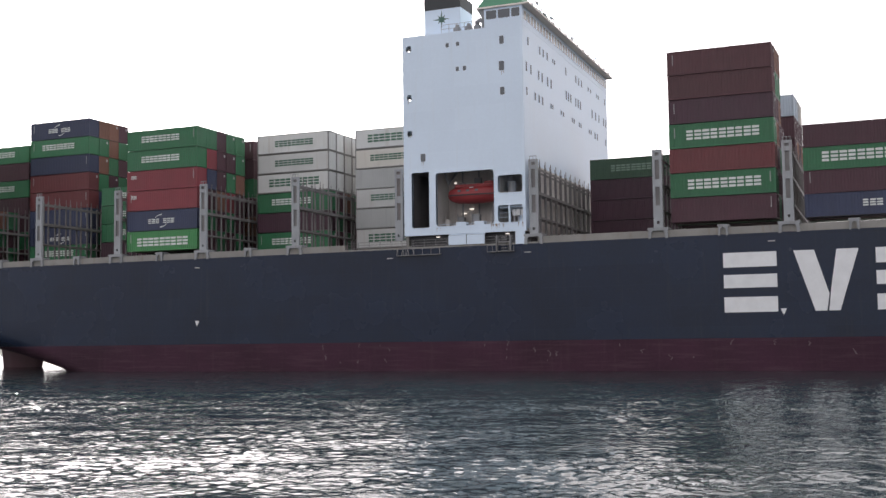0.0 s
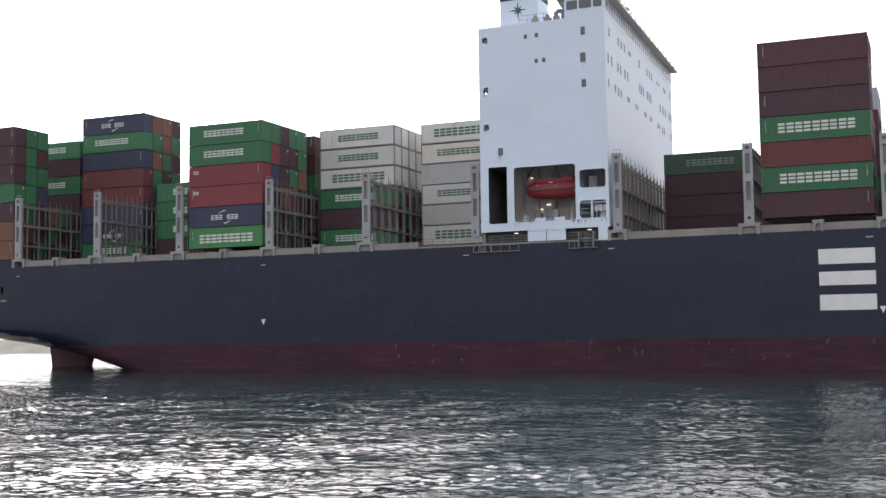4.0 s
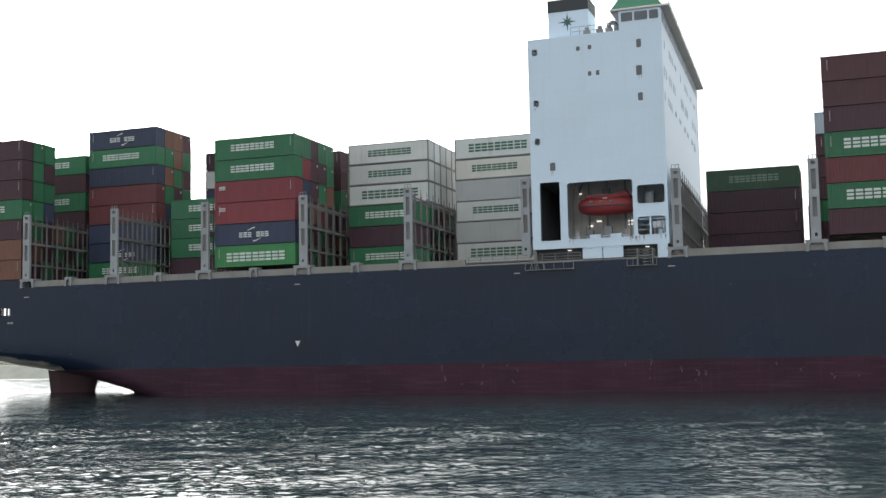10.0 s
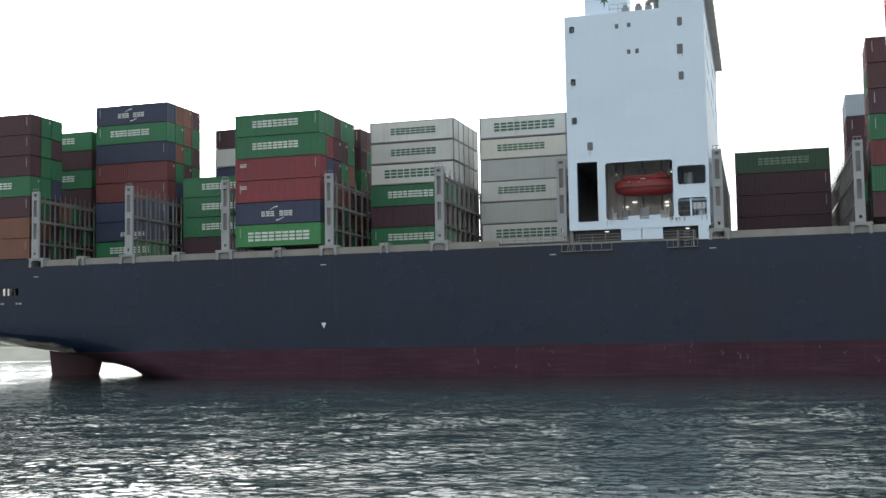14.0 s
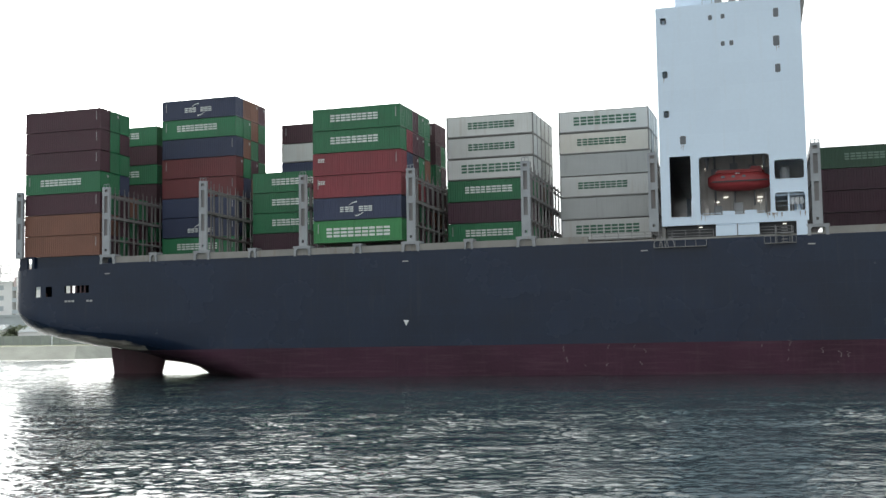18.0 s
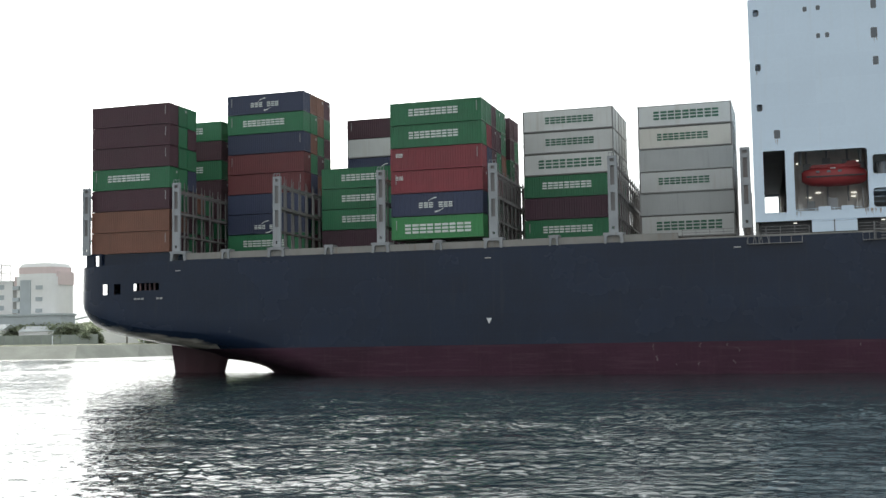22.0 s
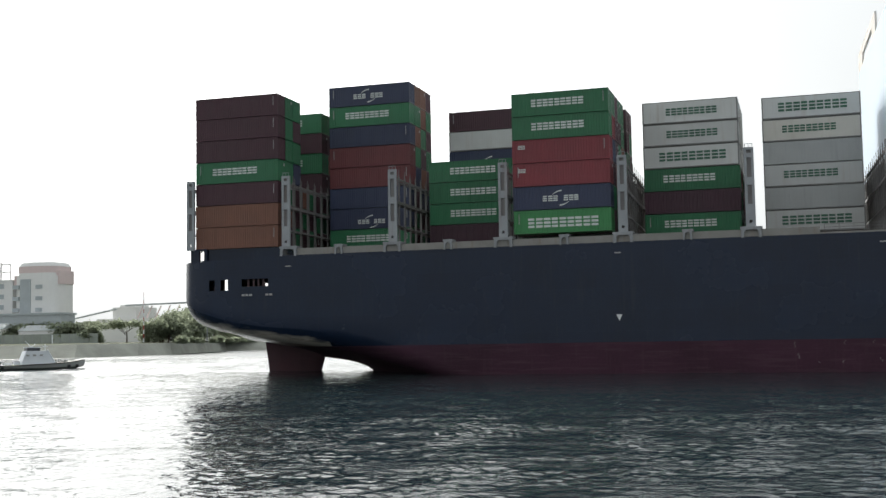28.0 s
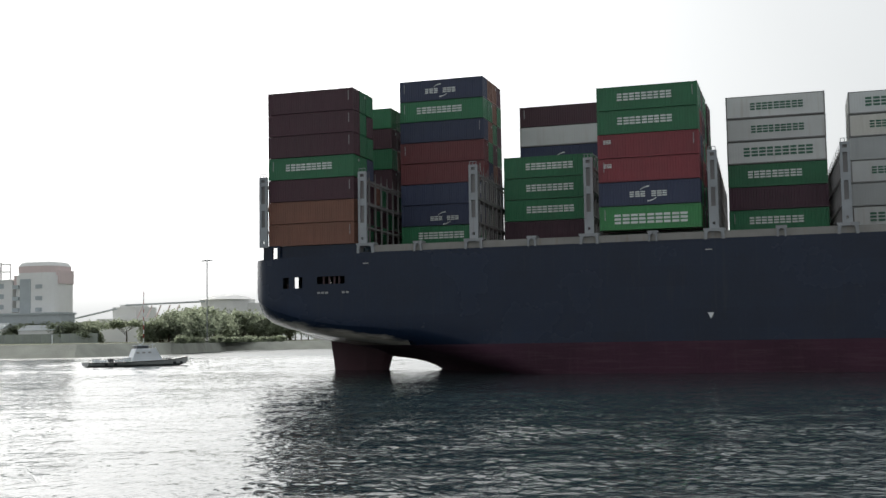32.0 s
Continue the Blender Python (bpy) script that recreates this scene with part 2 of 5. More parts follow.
through_leaf = leaf_nodes.nodes.new("ShaderNodeBsdfTranslucent")
through_leaf.inputs["Color"].default_value = (0.42, 0.47, 0.34, 1)
both = leaf_nodes.nodes.new("ShaderNodeMixShader")
both.inputs[0].default_value = 0.65
leaf_nodes.links.new(leaf_nodes.nodes["Principled BSDF"].outputs[0], both.inputs[1])
leaf_nodes.links.new(through_leaf.outputs[0], both.inputs[2])
leaf_nodes.links.new(both.outputs[0], leaf_nodes.nodes["Material Output"].inputs["Surface"])
MAST_RED = paint("mast_red", (0.35, 0.06, 0.05), 0.5)
MAST_RED_BRIGHT = paint("beacon_red", (0.55, 0.045, 0.06), 0.4, vary=0.08)
BOAT_GREY = paint("launch_grey_hull", (0.40, 0.41, 0.40), 0.45)
BOAT_WHITE = paint("launch_white_paint", (0.74, 0.78, 0.82), 0.4, vary=0.06)


# ---- building helpers ----
def part(name, bm, material, parent, label=""):
    me = bpy.data.meshes.new(name)
    bm.to_mesh(me)
    bm.free()
    me.materials.append(material)
    ob = new(name, me)
    if parent:
        ob.parent = parent
    return tagged(ob, label)


def shared(name, me, parent, label="", at=None):
    ob = new(name, me)
    ob.parent = parent
    if at is not None:
        ob.matrix_basis = at
    return tagged(ob, label)


def mesh_of(name, bm, material):
    me = bpy.data.meshes.new(name)
    bm.to_mesh(me)
    bm.free()
    me.materials.append(material)
    return me


def box(bm, x0, x1, y0, y1, z0, z1):
    v = [bm.verts.new(p) for p in ((x0, y0, z0), (x1, y0, z0), (x1, y1, z0), (x0, y1, z0), (x0, y0, z1), (x1, y0, z1), (x1, y1, z1), (x0, y1, z1))]
    for f in ((3, 2, 1, 0), (4, 5, 6, 7), (0, 1, 5, 4), (1, 2, 6, 5), (2, 3, 7, 6), (3, 0, 4, 7)):
        bm.faces.new([v[i] for i in f])
    return v


def boxes(*dims):
    bm = bmesh.new()
    for d in dims:
        box(bm, *d)
    return bm


def rod(bm, a, b, r, n=6):
    """A round bar from a to b."""
    a, b = Vector(a), Vector(b)
    q = (b - a).to_track_quat("Z", "Y")
    rings = []
    for c in (a, b):
        rings.append([bm.verts.new(c + q @ Vector((r * math.cos(2 * math.pi * i / n), r * math.sin(2 * math.pi * i / n), 0))) for i in range(n)])
    for i in range(n):
        j = (i + 1) % n
        bm.faces.new((rings[0][i], rings[0][j], rings[1][j], rings[1][i]))
    bm.faces.new(rings[0][::-1])
    bm.faces.new(rings[1])


def pierced(bm, u0, u1, v0, v1, holes, put):
    """A slab over u, v with rectangular holes through it; put(u, v, side) gives the place, side 0 or 1 for its two faces."""
    us = sorted({u0, u1, *[h[0] for h in holes], *[h[1] for h in holes]})
    vs = sorted({v0, v1, *[h[2] for h in holes], *[h[3] for h in holes]})

    def solid(i, j):
        if not (0 <= i < len(us) - 1 and 0 <= j < len(vs) - 1):
            return False
        u, v = (us[i] + us[i + 1]) / 2, (vs[j] + vs[j + 1]) / 2
        return not any(h[0] < u < h[1] and h[2] < v < h[3] for h in holes)

    made = {}

    def vert(i, j, s):
        if (i, j, s) not in made:
            made[i, j, s] = bm.verts.new(put(us[i], vs[j], s))
        return made[i, j, s]

    for i in range(len(us) - 1):
        for j in range(len(vs) - 1):
            if not solid(i, j):
                continue
            bm.faces.new([vert(*k, 0) for k in ((i, j), (i + 1, j), (i + 1, j + 1), (i, j + 1))])
            bm.faces.new([vert(*k, 1) for k in ((i, j + 1), (i + 1, j + 1), (i + 1, j), (i, j))])
            for (di, dj), (a, b) in (((-1, 0), ((i, j), (i, j + 1))), ((1, 0), ((i + 1, j + 1), (i + 1, j))), ((0, -1), ((i + 1, j), (i, j))), ((0, 1), ((i, j + 1), (i + 1, j + 1)))):
                if not solid(i + di, j + dj):
                    bm.faces.new((vert(*a, 0), vert(*b, 0), vert(*b, 1), vert(*a, 1)))
    bmesh.ops.recalc_face_normals(bm, faces=bm.faces)
    return bm


# ---- water ----
def water_sheet():
    """One sheet to the horizon; wind waves stand up where the camera looks down on them."""
    def ticks(lo, hi, step, grow, most, near, far, reach):
        """Even steps from lo to hi, widening to near and far, then wider still to the horizon."""
        sides = []
        for start, sign, stop in ((hi, 1, far), (lo, -1, near)):
            side, d, p = [], step, start
            while sign * p < sign * stop:
                side.append(p)
                d = min(d * grow, most)
                p += sign * d
            while sign * p < reach:
                side.append(p)
                d *= 1.14
                p += sign * d
            sides.append(side + [sign * reach])
        return np.array(sides[1][:0:-1] + list(np.arange(lo, hi, step)) + sides[0])
    xs, ys = ticks(-84.0, 14.0, 0.14, 1.03, 0.95, -265.0, 60.0, 4200.0), ticks(27.0, 72.0, 0.13, 1.008, 0.6, 15.0, 345.0, 4200.0)
    gx, gy = np.meshgrid(xs, ys)
    rng = np.random.default_rng(7)
    z = np.zeros_like(gx)
    gust = 0.75 + 0.35 * np.sin(gx * 0.045 + 1.2 * np.sin(gy * 0.05)) * np.sin(gy * 0.06 + gx * 0.018)
    def patches(size, seed):
        """Soft random patches from 0 to 1, longer across the wind."""
        grid = np.random.default_rng(seed).uniform(0, 1, (160, 160))
        u, v = np.abs(gx / (size * 1.4) + 60) % 158, np.abs(gy / size + 20) % 158
        i, j = u.astype(int), v.astype(int)
        f, g = u - i, v - j
        f, g = f * f * (3 - 2 * f), g * g * (3 - 2 * g)
        return (grid[j, i] * (1 - f) + grid[j, i + 1] * f) * (1 - g) + (grid[j + 1, i] * (1 - f) + grid[j + 1, i + 1] * f) * g
    ruffle = np.clip(0.45 + 1.6 * (0.6 * patches(2.4, 3) + 0.4 * patches(9.0, 4) - 0.28), 0.4, 1.5)
    for wave, high, count in ((5.0, 0.0060, 5), (2.6, 0.0038, 8), (1.5, 0.0036, 14), (0.95, 0.0044, 18), (0.62, 0.0044, 22), (0.40, 0.0028, 22)):
        short = 1.0 + 4.0 * np.clip((gy - 140) / 40, 0, 1) if wave > 2 else ruffle * np.clip((165 - gy) / 25, 0, 1) * np.clip((gx + 175) / 20, 0, 1)
        for _ in range(count):
            a = radians(-70 + rng.normal(0, 44 if wave > 1.5 else 62))
            k = 2 * math.pi / (wave * rng.uniform(0.75, 1.3))
            z += short * high * rng.uniform(0.6, 1.2) * np.sin(k * (gx * math.cos(a) + gy * math.sin(a)) + rng.uniform(0, 6.28))
    fade = np.clip((345 - gy) / 30, 0, 1) * np.clip((gy + 10) / 20, 0, 1) * np.clip((gx + 265) / 20, 0, 1) * np.clip((75 - gx) / 20, 0, 1)
    z = z * gust * fade * 0.86
    me = bpy.data.meshes.new("water")
    ny, nx = gx.shape
    idx = np.arange(nx * ny).reshape(ny, nx)
    quads = np.stack([idx[:-1, :-1], idx[:-1, 1:], idx[1:, 1:], idx[1:, :-1]], -1).reshape(-1, 4)
    me.vertices.add(nx * ny)
    me.vertices.foreach_set("co", np.stack([gx, gy, z], -1).astype(np.float32).ravel())
    me.loops.add(quads.size)
    me.loops.foreach_set("vertex_index", quads.astype(np.int32).ravel())
    me.polygons.add(len(quads))
    me.polygons.foreach_set("loop_start", np.arange(0, quads.size, 4, dtype=np.int32))
    me.polygons.foreach_set("use_smooth", np.ones(len(quads), dtype=bool))
    me.update(calc_edges=True)
    me.materials.append(water_material())
    return tagged(new("water", me), "dark green-grey harbour water with small wind waves", "water", kind="structure")


def water_material():
    m = bpy.data.materials.new("harbour_water")
    m.use_nodes = True
    nt = m.node_tree
    n, link = nt.nodes, nt.links.new
    b = n["Principled BSDF"]
    b.inputs["Base Color"].default_value = (0.021, 0.036, 0.040, 1)
    b.inputs["IOR"].default_value = 1.333
    tc = n.new("ShaderNodeTexCoord")
    place = n.new("ShaderNodeSeparateXYZ")
    link(tc.outputs["Object"], place.inputs[0])
    ripple = n.new("ShaderNodeMapRange")  # fine ripples under the far bank, too small to model
    for key, value in (("From Min", 285.0), ("From Max", 350.0), ("To Min", 0.03), ("To Max", 0.34)):
        ripple.inputs[key].default_value = value
    link(place.outputs["Y"], ripple.inputs["Value"])
    link(ripple.outputs[0], b.inputs["Roughness"])
    heights = []
    for scale, stretch, detail, weight in ((1.0, (0.8, 1.0, 1), 3, 0.55), (2.9, (0.85, 1.0, 1), 3, 0.36), (7.0, (0.9, 1.0, 1), 2, 0.13)):
        mp = n.new("ShaderNodeMapping")
        mp.inputs["Scale"].default_value = stretch
        mp.inputs["Rotation"].default_value = (0, 0, radians(14))
        link(tc.outputs["Object"], mp.inputs["Vector"])
        tx = n.new("ShaderNodeTexNoise")
        tx.inputs["Scale"].default_value, tx.inputs["Detail"].default_value = scale, detail
        link(mp.outputs[0], tx.inputs["Vector"])
        mu = n.new("ShaderNodeMath")
        mu.operation = "MULTIPLY"
        mu.inputs[1].default_value = weight
        link(tx.outputs["Fac"], mu.inputs[0])
        heights.append(mu.outputs[0])
    total = heights[0]
    for h in heights[1:]:
        ad = n.new("ShaderNodeMath")
        link(total, ad.inputs[0])
        link(h, ad.inputs[1])
        total = ad.outputs[0]
    bp = n.new("ShaderNodeBump")
    bp.inputs["Strength"].default_value, bp.inputs["Distance"].default_value = 1.0, 0.11
    calm = n.new("ShaderNodeTexNoise")
    calm.inputs["Scale"].default_value, calm.inputs["Detail"].default_value = 0.28, 3
    link(tc.outputs["Object"], calm.inputs["Vector"])
    patch = n.new("ShaderNodeMapRange")
    patch.inputs["From Min"].default_value, patch.inputs["From Max"].default_value = 0.38, 0.62
    patch.inputs["To Min"].default_value, patch.inputs["To Max"].default_value = 0.45, 1.25
    link(calm.outputs["Fac"], patch.inputs["Value"])
    ruffled = n.new("ShaderNodeMath")
    ruffled.operation = "MULTIPLY"
    link(total, ruffled.inputs[0])
    link(patch.outputs[0], ruffled.inputs[1])
    link(ruffled.outputs[0], bp.inputs["Height"])
    link(bp.outputs[0], b.inputs["Normal"])
    return m


water = water_sheet()
quay = part("quay", boxes((-60, 60, -40, 2.2, -3.0, 2.9)), CONCRETE, None, "plain concrete quay at the water's edge")
tagged(quay, category="quay", kind="structure")

# ---- the ship: x ahead, y from her starboard side to port, z from the waterline ----
SIDE = 136.45  # the starboard side's distance from the quay at the start
MID, TOP, BAND = 23.6, 15.75, 3.75  # half her beam, deck edge, upper edge of the red
ship = new("container_ship")
ship.matrix_basis = pose(0, SIDE, 0)
tagged(ship, "navy and red container ship with a white deckhouse, under way", "ship")


LEVELS = [TOP, 15.0, 14.2, 13.4, 12.8, 12.3, 11.8, 11.35]  # down the upright side
STATIONS = [-155.7, -155.2, -154.8, -154.2, -153.5, -152.8, -152.3, -151.3, -150.2, -149.3, -148.4, -147.3, -146.3, -145.2, -144.4, -143.4, -142.4, -141.3, -139.6, -138, -136.6, -135.4, -134.4, -133, -131.5, -130, -127, -124, -121, -117, -112, -106, -100, -94, -80, -60, -40, -20, 0, 30, 70, 90, 105, 120, 130, 140, 150, 158, 164, 168]
PORTS = ((-150.2, -149.3, 11.3, 12.85), (-148.4, -147.3, 11.3, 12.85), (-145.2, -141.3, 11.75, 12.8))  # openings of the mooring deck


def curve(x, knots):
    for (a, p), (b, q) in zip(knots, knots[1:]):
        if x <= b:
            return p + (q - p) * (x - a) / (b - a)
    return knots[-1][1]


def beam(x):
    """Half the breadth of the hull's upright side at x."""
    return curve(x, ((-155.7, 19.6), (-154.8, 21.2), (-153.5, 22.5), (-151, 23.2), (-146, 23.55), (-138, MID), (70, MID), (120, 21), (150, 12), (168, 0.4)))


def section(x):
    """Half breadths and heights down one side at x: upright side, rounded bilge, and a flat bottom that dips to the keel or skeg."""
    b = beam(x)
    keel = curve(x, ((-155.5, 4.7), (-150, 3.9), (-146, 3.2), (-144.5, 2.6), (-143.3, 2.0), (-140.3, 1.7), (-137.6, 1.08), (-136.2, 0.5), (-135.5, 0.0), (-133, -2.2), (-121, -11.0), (140, -11.0), (168, -5.0)))
    edge = curve(x, ((-155.5, 7.1), (-151.5, 6.15), (-147, 5.3), (-142, 4.5), (-137, 3.85), (-133, 3.2), (-130, 2.5), (-126, 1.5), (-122, 0.4), (-118, -1.1), (-112, -3.8), (-104, -7.0), (-96, -9.0), (140, -9.0), (168, -3.0)))
    turn = curve(x, ((-155.5, 11.0), (-152, 9.2), (-147, 7.6), (-142, 6.9), (-137, 6.6), (-133, 6.1), (-130, 5.6), (-126, 4.6), (-122, 3.4), (-118, 1.8), (-112, -1.0), (-104, -4.0), (-94, -6.0), (140, -6.0), (168, 6.0)))
    wide = min(curve(x, ((-155.5, 6.8), (-150, 4.6), (-142, 3.0), (-137, 3.6), (-130, 4.6), (-118, 5.0), (-104, 3.5), (168, 3.5))), b * 0.5)
    fall = 0.42 * min(max((-143.0 - x) / 9.0, 0.0), 1.0)  # the deck edge drops a little towards the stern
    out = [(b, z - (fall if z > 14 else 0.0)) for z in LEVELS]
    for i in range(1, 4):
        out.append((b, LEVELS[-1] + (turn - LEVELS[-1]) * i / 3 if turn < LEVELS[-1] - 0.1 else LEVELS[-1] - 0.02 * i))
    top = out[-1][1]
    for i in range(1, 9):
        a = math.pi / 2 * i / 8
        out.append((b - wide * (1 - math.cos(a)), top - (top - edge) * math.sin(a)))
    flat = curve(x, ((-155.5, 2.4), (-143, 1.9), (-138, 1.0), (-132, 0.0), (168, 0.0)))  # how far the bottom falls before the skeg
    dip = curve(x, ((-155.5, 6.0), (-142, 6.0), (-137, 2.6), (-131, 1.7), (168, 1.7)))
    for d in (0.1, 0.22, 0.36, 0.5, 0.64, 0.76, 0.87, 0.95, 1.0):
        out.append(((b - wide) * (1 - d), edge - flat * d - (edge - flat - keel) * d ** dip))
    return out


def hull_shell():
    """The whole skin of the hull, with the mooring deck's openings left free, cut along the upper edge of the red."""
    bm = bmesh.new()
    for side in (-1, 1):
        last = None
        for n, x in enumerate(STATIONS):
            pts = section(x)
            ring = [bm.verts.new((x, MID + side * h, z)) for h, z in pts]
            if last:
                mid = (x + STATIONS[n - 1]) / 2
                for i in range(len(pts) - 1):
                    if any(a < mid < b and lo < (pts[i][1] + pts[i + 1][1]) / 2 < hi for a, b, lo, hi in PORTS):
                        continue
                    f = bm.faces.new((last[i], ring[i], ring[i + 1], last[i + 1]))
                    f.material_index = 1 if i > 10 else 0  # from the bilge down
            last = ring
    bmesh.ops.remove_doubles(bm, verts=bm.verts, dist=0.002)
    bmesh.ops.dissolve_degenerate(bm, edges=bm.edges, dist=0.001)
    bmesh.ops.recalc_face_normals(bm, faces=bm.faces)
    bmesh.ops.bisect_plane(bm, geom=bm.verts[:] + bm.edges[:] + bm.faces[:], plane_co=(0, 0, BAND), plane_no=(0, 0, 1))
    for f in bm.faces:
        f.smooth = True
    return bm


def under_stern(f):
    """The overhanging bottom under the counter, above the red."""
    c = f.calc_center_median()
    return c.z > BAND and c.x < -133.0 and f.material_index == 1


def plating(name, material, label, keep):
    """One of the hull's painted zones, cut from the same skin."""
    bm = hull_shell()
    bmesh.ops.delete(bm, geom=[f for f in bm.faces if not keep(f)], context="FACES")
    for f in bm.faces:
        f.material_index = 0
    part(name, bm, material, ship, label)


plating("topside_plating", HULL, "dull navy-black painted hull side, streaked", lambda f: f.calc_center_median().z > BAND and not under_stern(f))
plating("counter_bottom", COUNTER, "navy plating under the stern, painted pale for glare off the water", under_stern)
plating("boot_topping", BOOT, "worn dark red antifouling band at the waterline", lambda f: f.calc_center_median().z < BAND)
bm = bmesh.new()
a = beam(-155.7)
for hi, lo in zip(LEVELS, LEVELS[1:]):
    cuts = [-1.0, 1.0]
    if 11.3 < (hi + lo) / 2 < 14.2:
        cuts = [-1.0] + [(y - MID) / a for y in (8.0, 9.7, 15.3, 17.5, 28.8, 29.7)] + [1.0]
    for c, d in list(zip(cuts, cuts[1:]))[::2]:
        bm.faces.new([bm.verts.new((-155.7, MID + u * a, z - (0.42 if z > 14 else 0.0))) for u, z in ((c, hi), (d, hi), (d, lo), (c, lo))])
low = section(-155.7)[len(LEVELS) - 1:]
bm.faces.new([bm.verts.new((-155.7, MID - h, z)) for h, z in low] + [bm.verts.new((-155.7, MID + h, z)) for h, z in low[-2::-1]])
bmesh.ops.remove_doubles(bm, verts=bm.verts, dist=0.001)
part("transom", bm, HULL, ship)
bm = bmesh.new()
edge = [(x, MID - beam(x)) for x in STATIONS]
edge += [(x, 2 * MID - y) for x, y in edge[::-1]]
bm.faces.new([bm.verts.new((x, y, TOP - 0.05 - 0.42 * min(max((-143.0 - x) / 9.0, 0.0), 1.0))) for x, y in edge])
part("weather_deck", bm, DECK, ship)
part("mooring_deck", boxes((-151.2, -138.5, 0.65, 46.55, 10.5, 10.7), (-155.3, -151.2, 5.0, 42.2, 10.5, 10.7)), INNER, ship)
part("mooring_deckhead", boxes((-151.2, -138.5, 0.65, 46.55, 15.2, 15.4), (-155.3, -151.2, 5.0, 42.2, 15.2, 15.4)), INNER, ship)
part("mooring_bulkhead", boxes((-138.8, -138.5, 0.6, 46.6, 10.7, 15.2)), INNER, ship)
part("mooring_bulkhead", boxes((-146.0, -138.8, 31.0, 31.3, 10.7, 15.2)), INNER, ship)
for x in (-144.4, -143.6, -142.9, -142.2):
    bm = bmesh.new()
    rod(bm, (x, 0.45, 11.2), (x, 0.45, 13.0), 0.15, 8)
    part("roller_fairlead", bm, FAIRLEAD, ship)
for x in (-149.9, -147.6):
    bm = boxes((x - 0.5, x + 0.5, 1.6, 2.4, 10.7, 11.25))
    for u in (x - 0.28, x + 0.28):
        rod(bm, (u, 2.0, 11.25), (u, 2.0, 11.95), 0.2, 8)
    part("mooring_bitts", bm, FAIRLEAD, ship)
for x0, x1 in ((-145.15, -144.75), (-144.6, -144.2), (-144.05, -143.65), (-141.7, -141.3), (-141.15, -140.75)):
    part("port_name_bar", boxes((x0, x1, -0.03, 0.16, 10.55, 10.8)), MARKING, ship)
part("stern_support", pierced(bmesh.new(), -153.25, -150.85, TOP - 0.5, 17.1, [(-152.0, -151.25, TOP - 0.4, 16.85)], lambda u, v, s: (u, 0.9 + 0.5 * s, v)), HULL, ship)
part("stern_house", boxes((-150.85, -139.6, 1.3, 45.9, TOP - 0.5, 17.03)), HULL, ship, "dark deck house under the aftermost stacks")

# rudder: a tapered foil on the centreline
bm = bmesh.new()
lower, upper = [], []
for z, x0, x1, store in ((-6.0, -151.6, -145.6, lower), (4.9, -153.2, -142.5, upper)):
    for f, w in ((0, 0.10), (0.25, 0.42), (0.6, 0.6), (0.88, 0.45), (1.0, 0.04)):
        store.append((x0 + (x1 - x0) * f, w, z))
rings = [[bm.verts.new((x, MID - w, z)) for x, w, z in r] + [bm.verts.new((x, MID + w, z)) for x, w, z in r[::-1]] for r in (lower, upper)]
for i in range(10):
    j = (i + 1) % 10
    bm.faces.new((rings[0][i], rings[0][j], rings[1][j], rings[1][i]))
bm.faces.new(rings[0][::-1])
bm.faces.new(rings[1])
part("rudder", bm, RUDDER, ship, "dark red rudder half out of the water")

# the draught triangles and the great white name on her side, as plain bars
for x in (-95.2, -15.9):
    bm = bmesh.new()
    tri = [bm.verts.new(p) for p in ((x - 0.36, -0.03, 7.05), (x + 0.36, -0.03, 7.05), (x, -0.03, 6.3))]
    rear = [bm.verts.new((v.co.x, 0.03, v.co.z)) for v in tri]
    bm.faces.new(tri[::-1])
    for i in range(3):
        bm.faces.new((tri[i], tri[(i + 1) % 3], rear[(i + 1) % 3], rear[i]))
    part("tug_mark", bm, LETTER, ship)


def slanted(pts):
    bm = bmesh.new()
    front = [bm.verts.new((x, -0.03, z)) for x, z in pts]
    rear = [bm.verts.new((x, 0.03, z)) for x, z in pts]
    bm.faces.new(front)
    for i in range(len(pts)):
        j = (i + 1) % len(pts)
        bm.faces.new((front[j], front[i], rear[i], rear[j]))
    bmesh.ops.recalc_face_normals(bm, faces=bm.faces)
    return bm


for z0, z1 in ((6.7, 8.45), (9.5, 11.03), (11.88, 13.58)):
    part("name_bar", boxes((-22.5, -16.5, -0.03, 0.03, z0, z1)), LETTER, ship, "great white bar painted on the side")
part("name_bar", slanted(((-14.65, 13.57), (-12.4, 13.57), (-10.9, 8.6), (-11.2, 6.7), (-12.45, 6.7))), LETTER, ship, "great slanting white bar painted on the side")
part("name_bar", slanted(((-10.0, 13.57), (-7.65, 13.57), (-9.8, 6.7), (-11.0, 6.7), (-10.7, 9.2))), LETTER, ship, "great slanting white bar painted on the side")
for z0, z1 in ((6.7, 8.45), (9.5, 11.03), (11.88, 13.58)):
    part("name_bar", boxes((-5.9, 0.1, -0.03, 0.03, z0, z1)), LETTER, ship, "great white bar painted on the side")

random.seed(21)
for i in range(26):
    x, z = random.uniform(-78, -2), random.uniform(0.9, 3.3)
    bm = bmesh.new()
    pts = [(x + random.uniform(-0.06, 0.06) + 0.25 * k * random.uniform(-0.4, 0.4), z + 0.16 * k) for k in range(random.randint(2, 5))]
    left = [bm.verts.new((u - random.uniform(0.03, 0.09), -0.012, w)) for u, w in pts]
    right = [bm.verts.new((u + random.uniform(0.03, 0.09), -0.012, w)) for u, w in pts]
    for k in range(len(pts) - 1):
        bm.faces.new((left[k], right[k], right[k + 1], left[k + 1]))
    part("scuff", bm, SCUFF, ship)
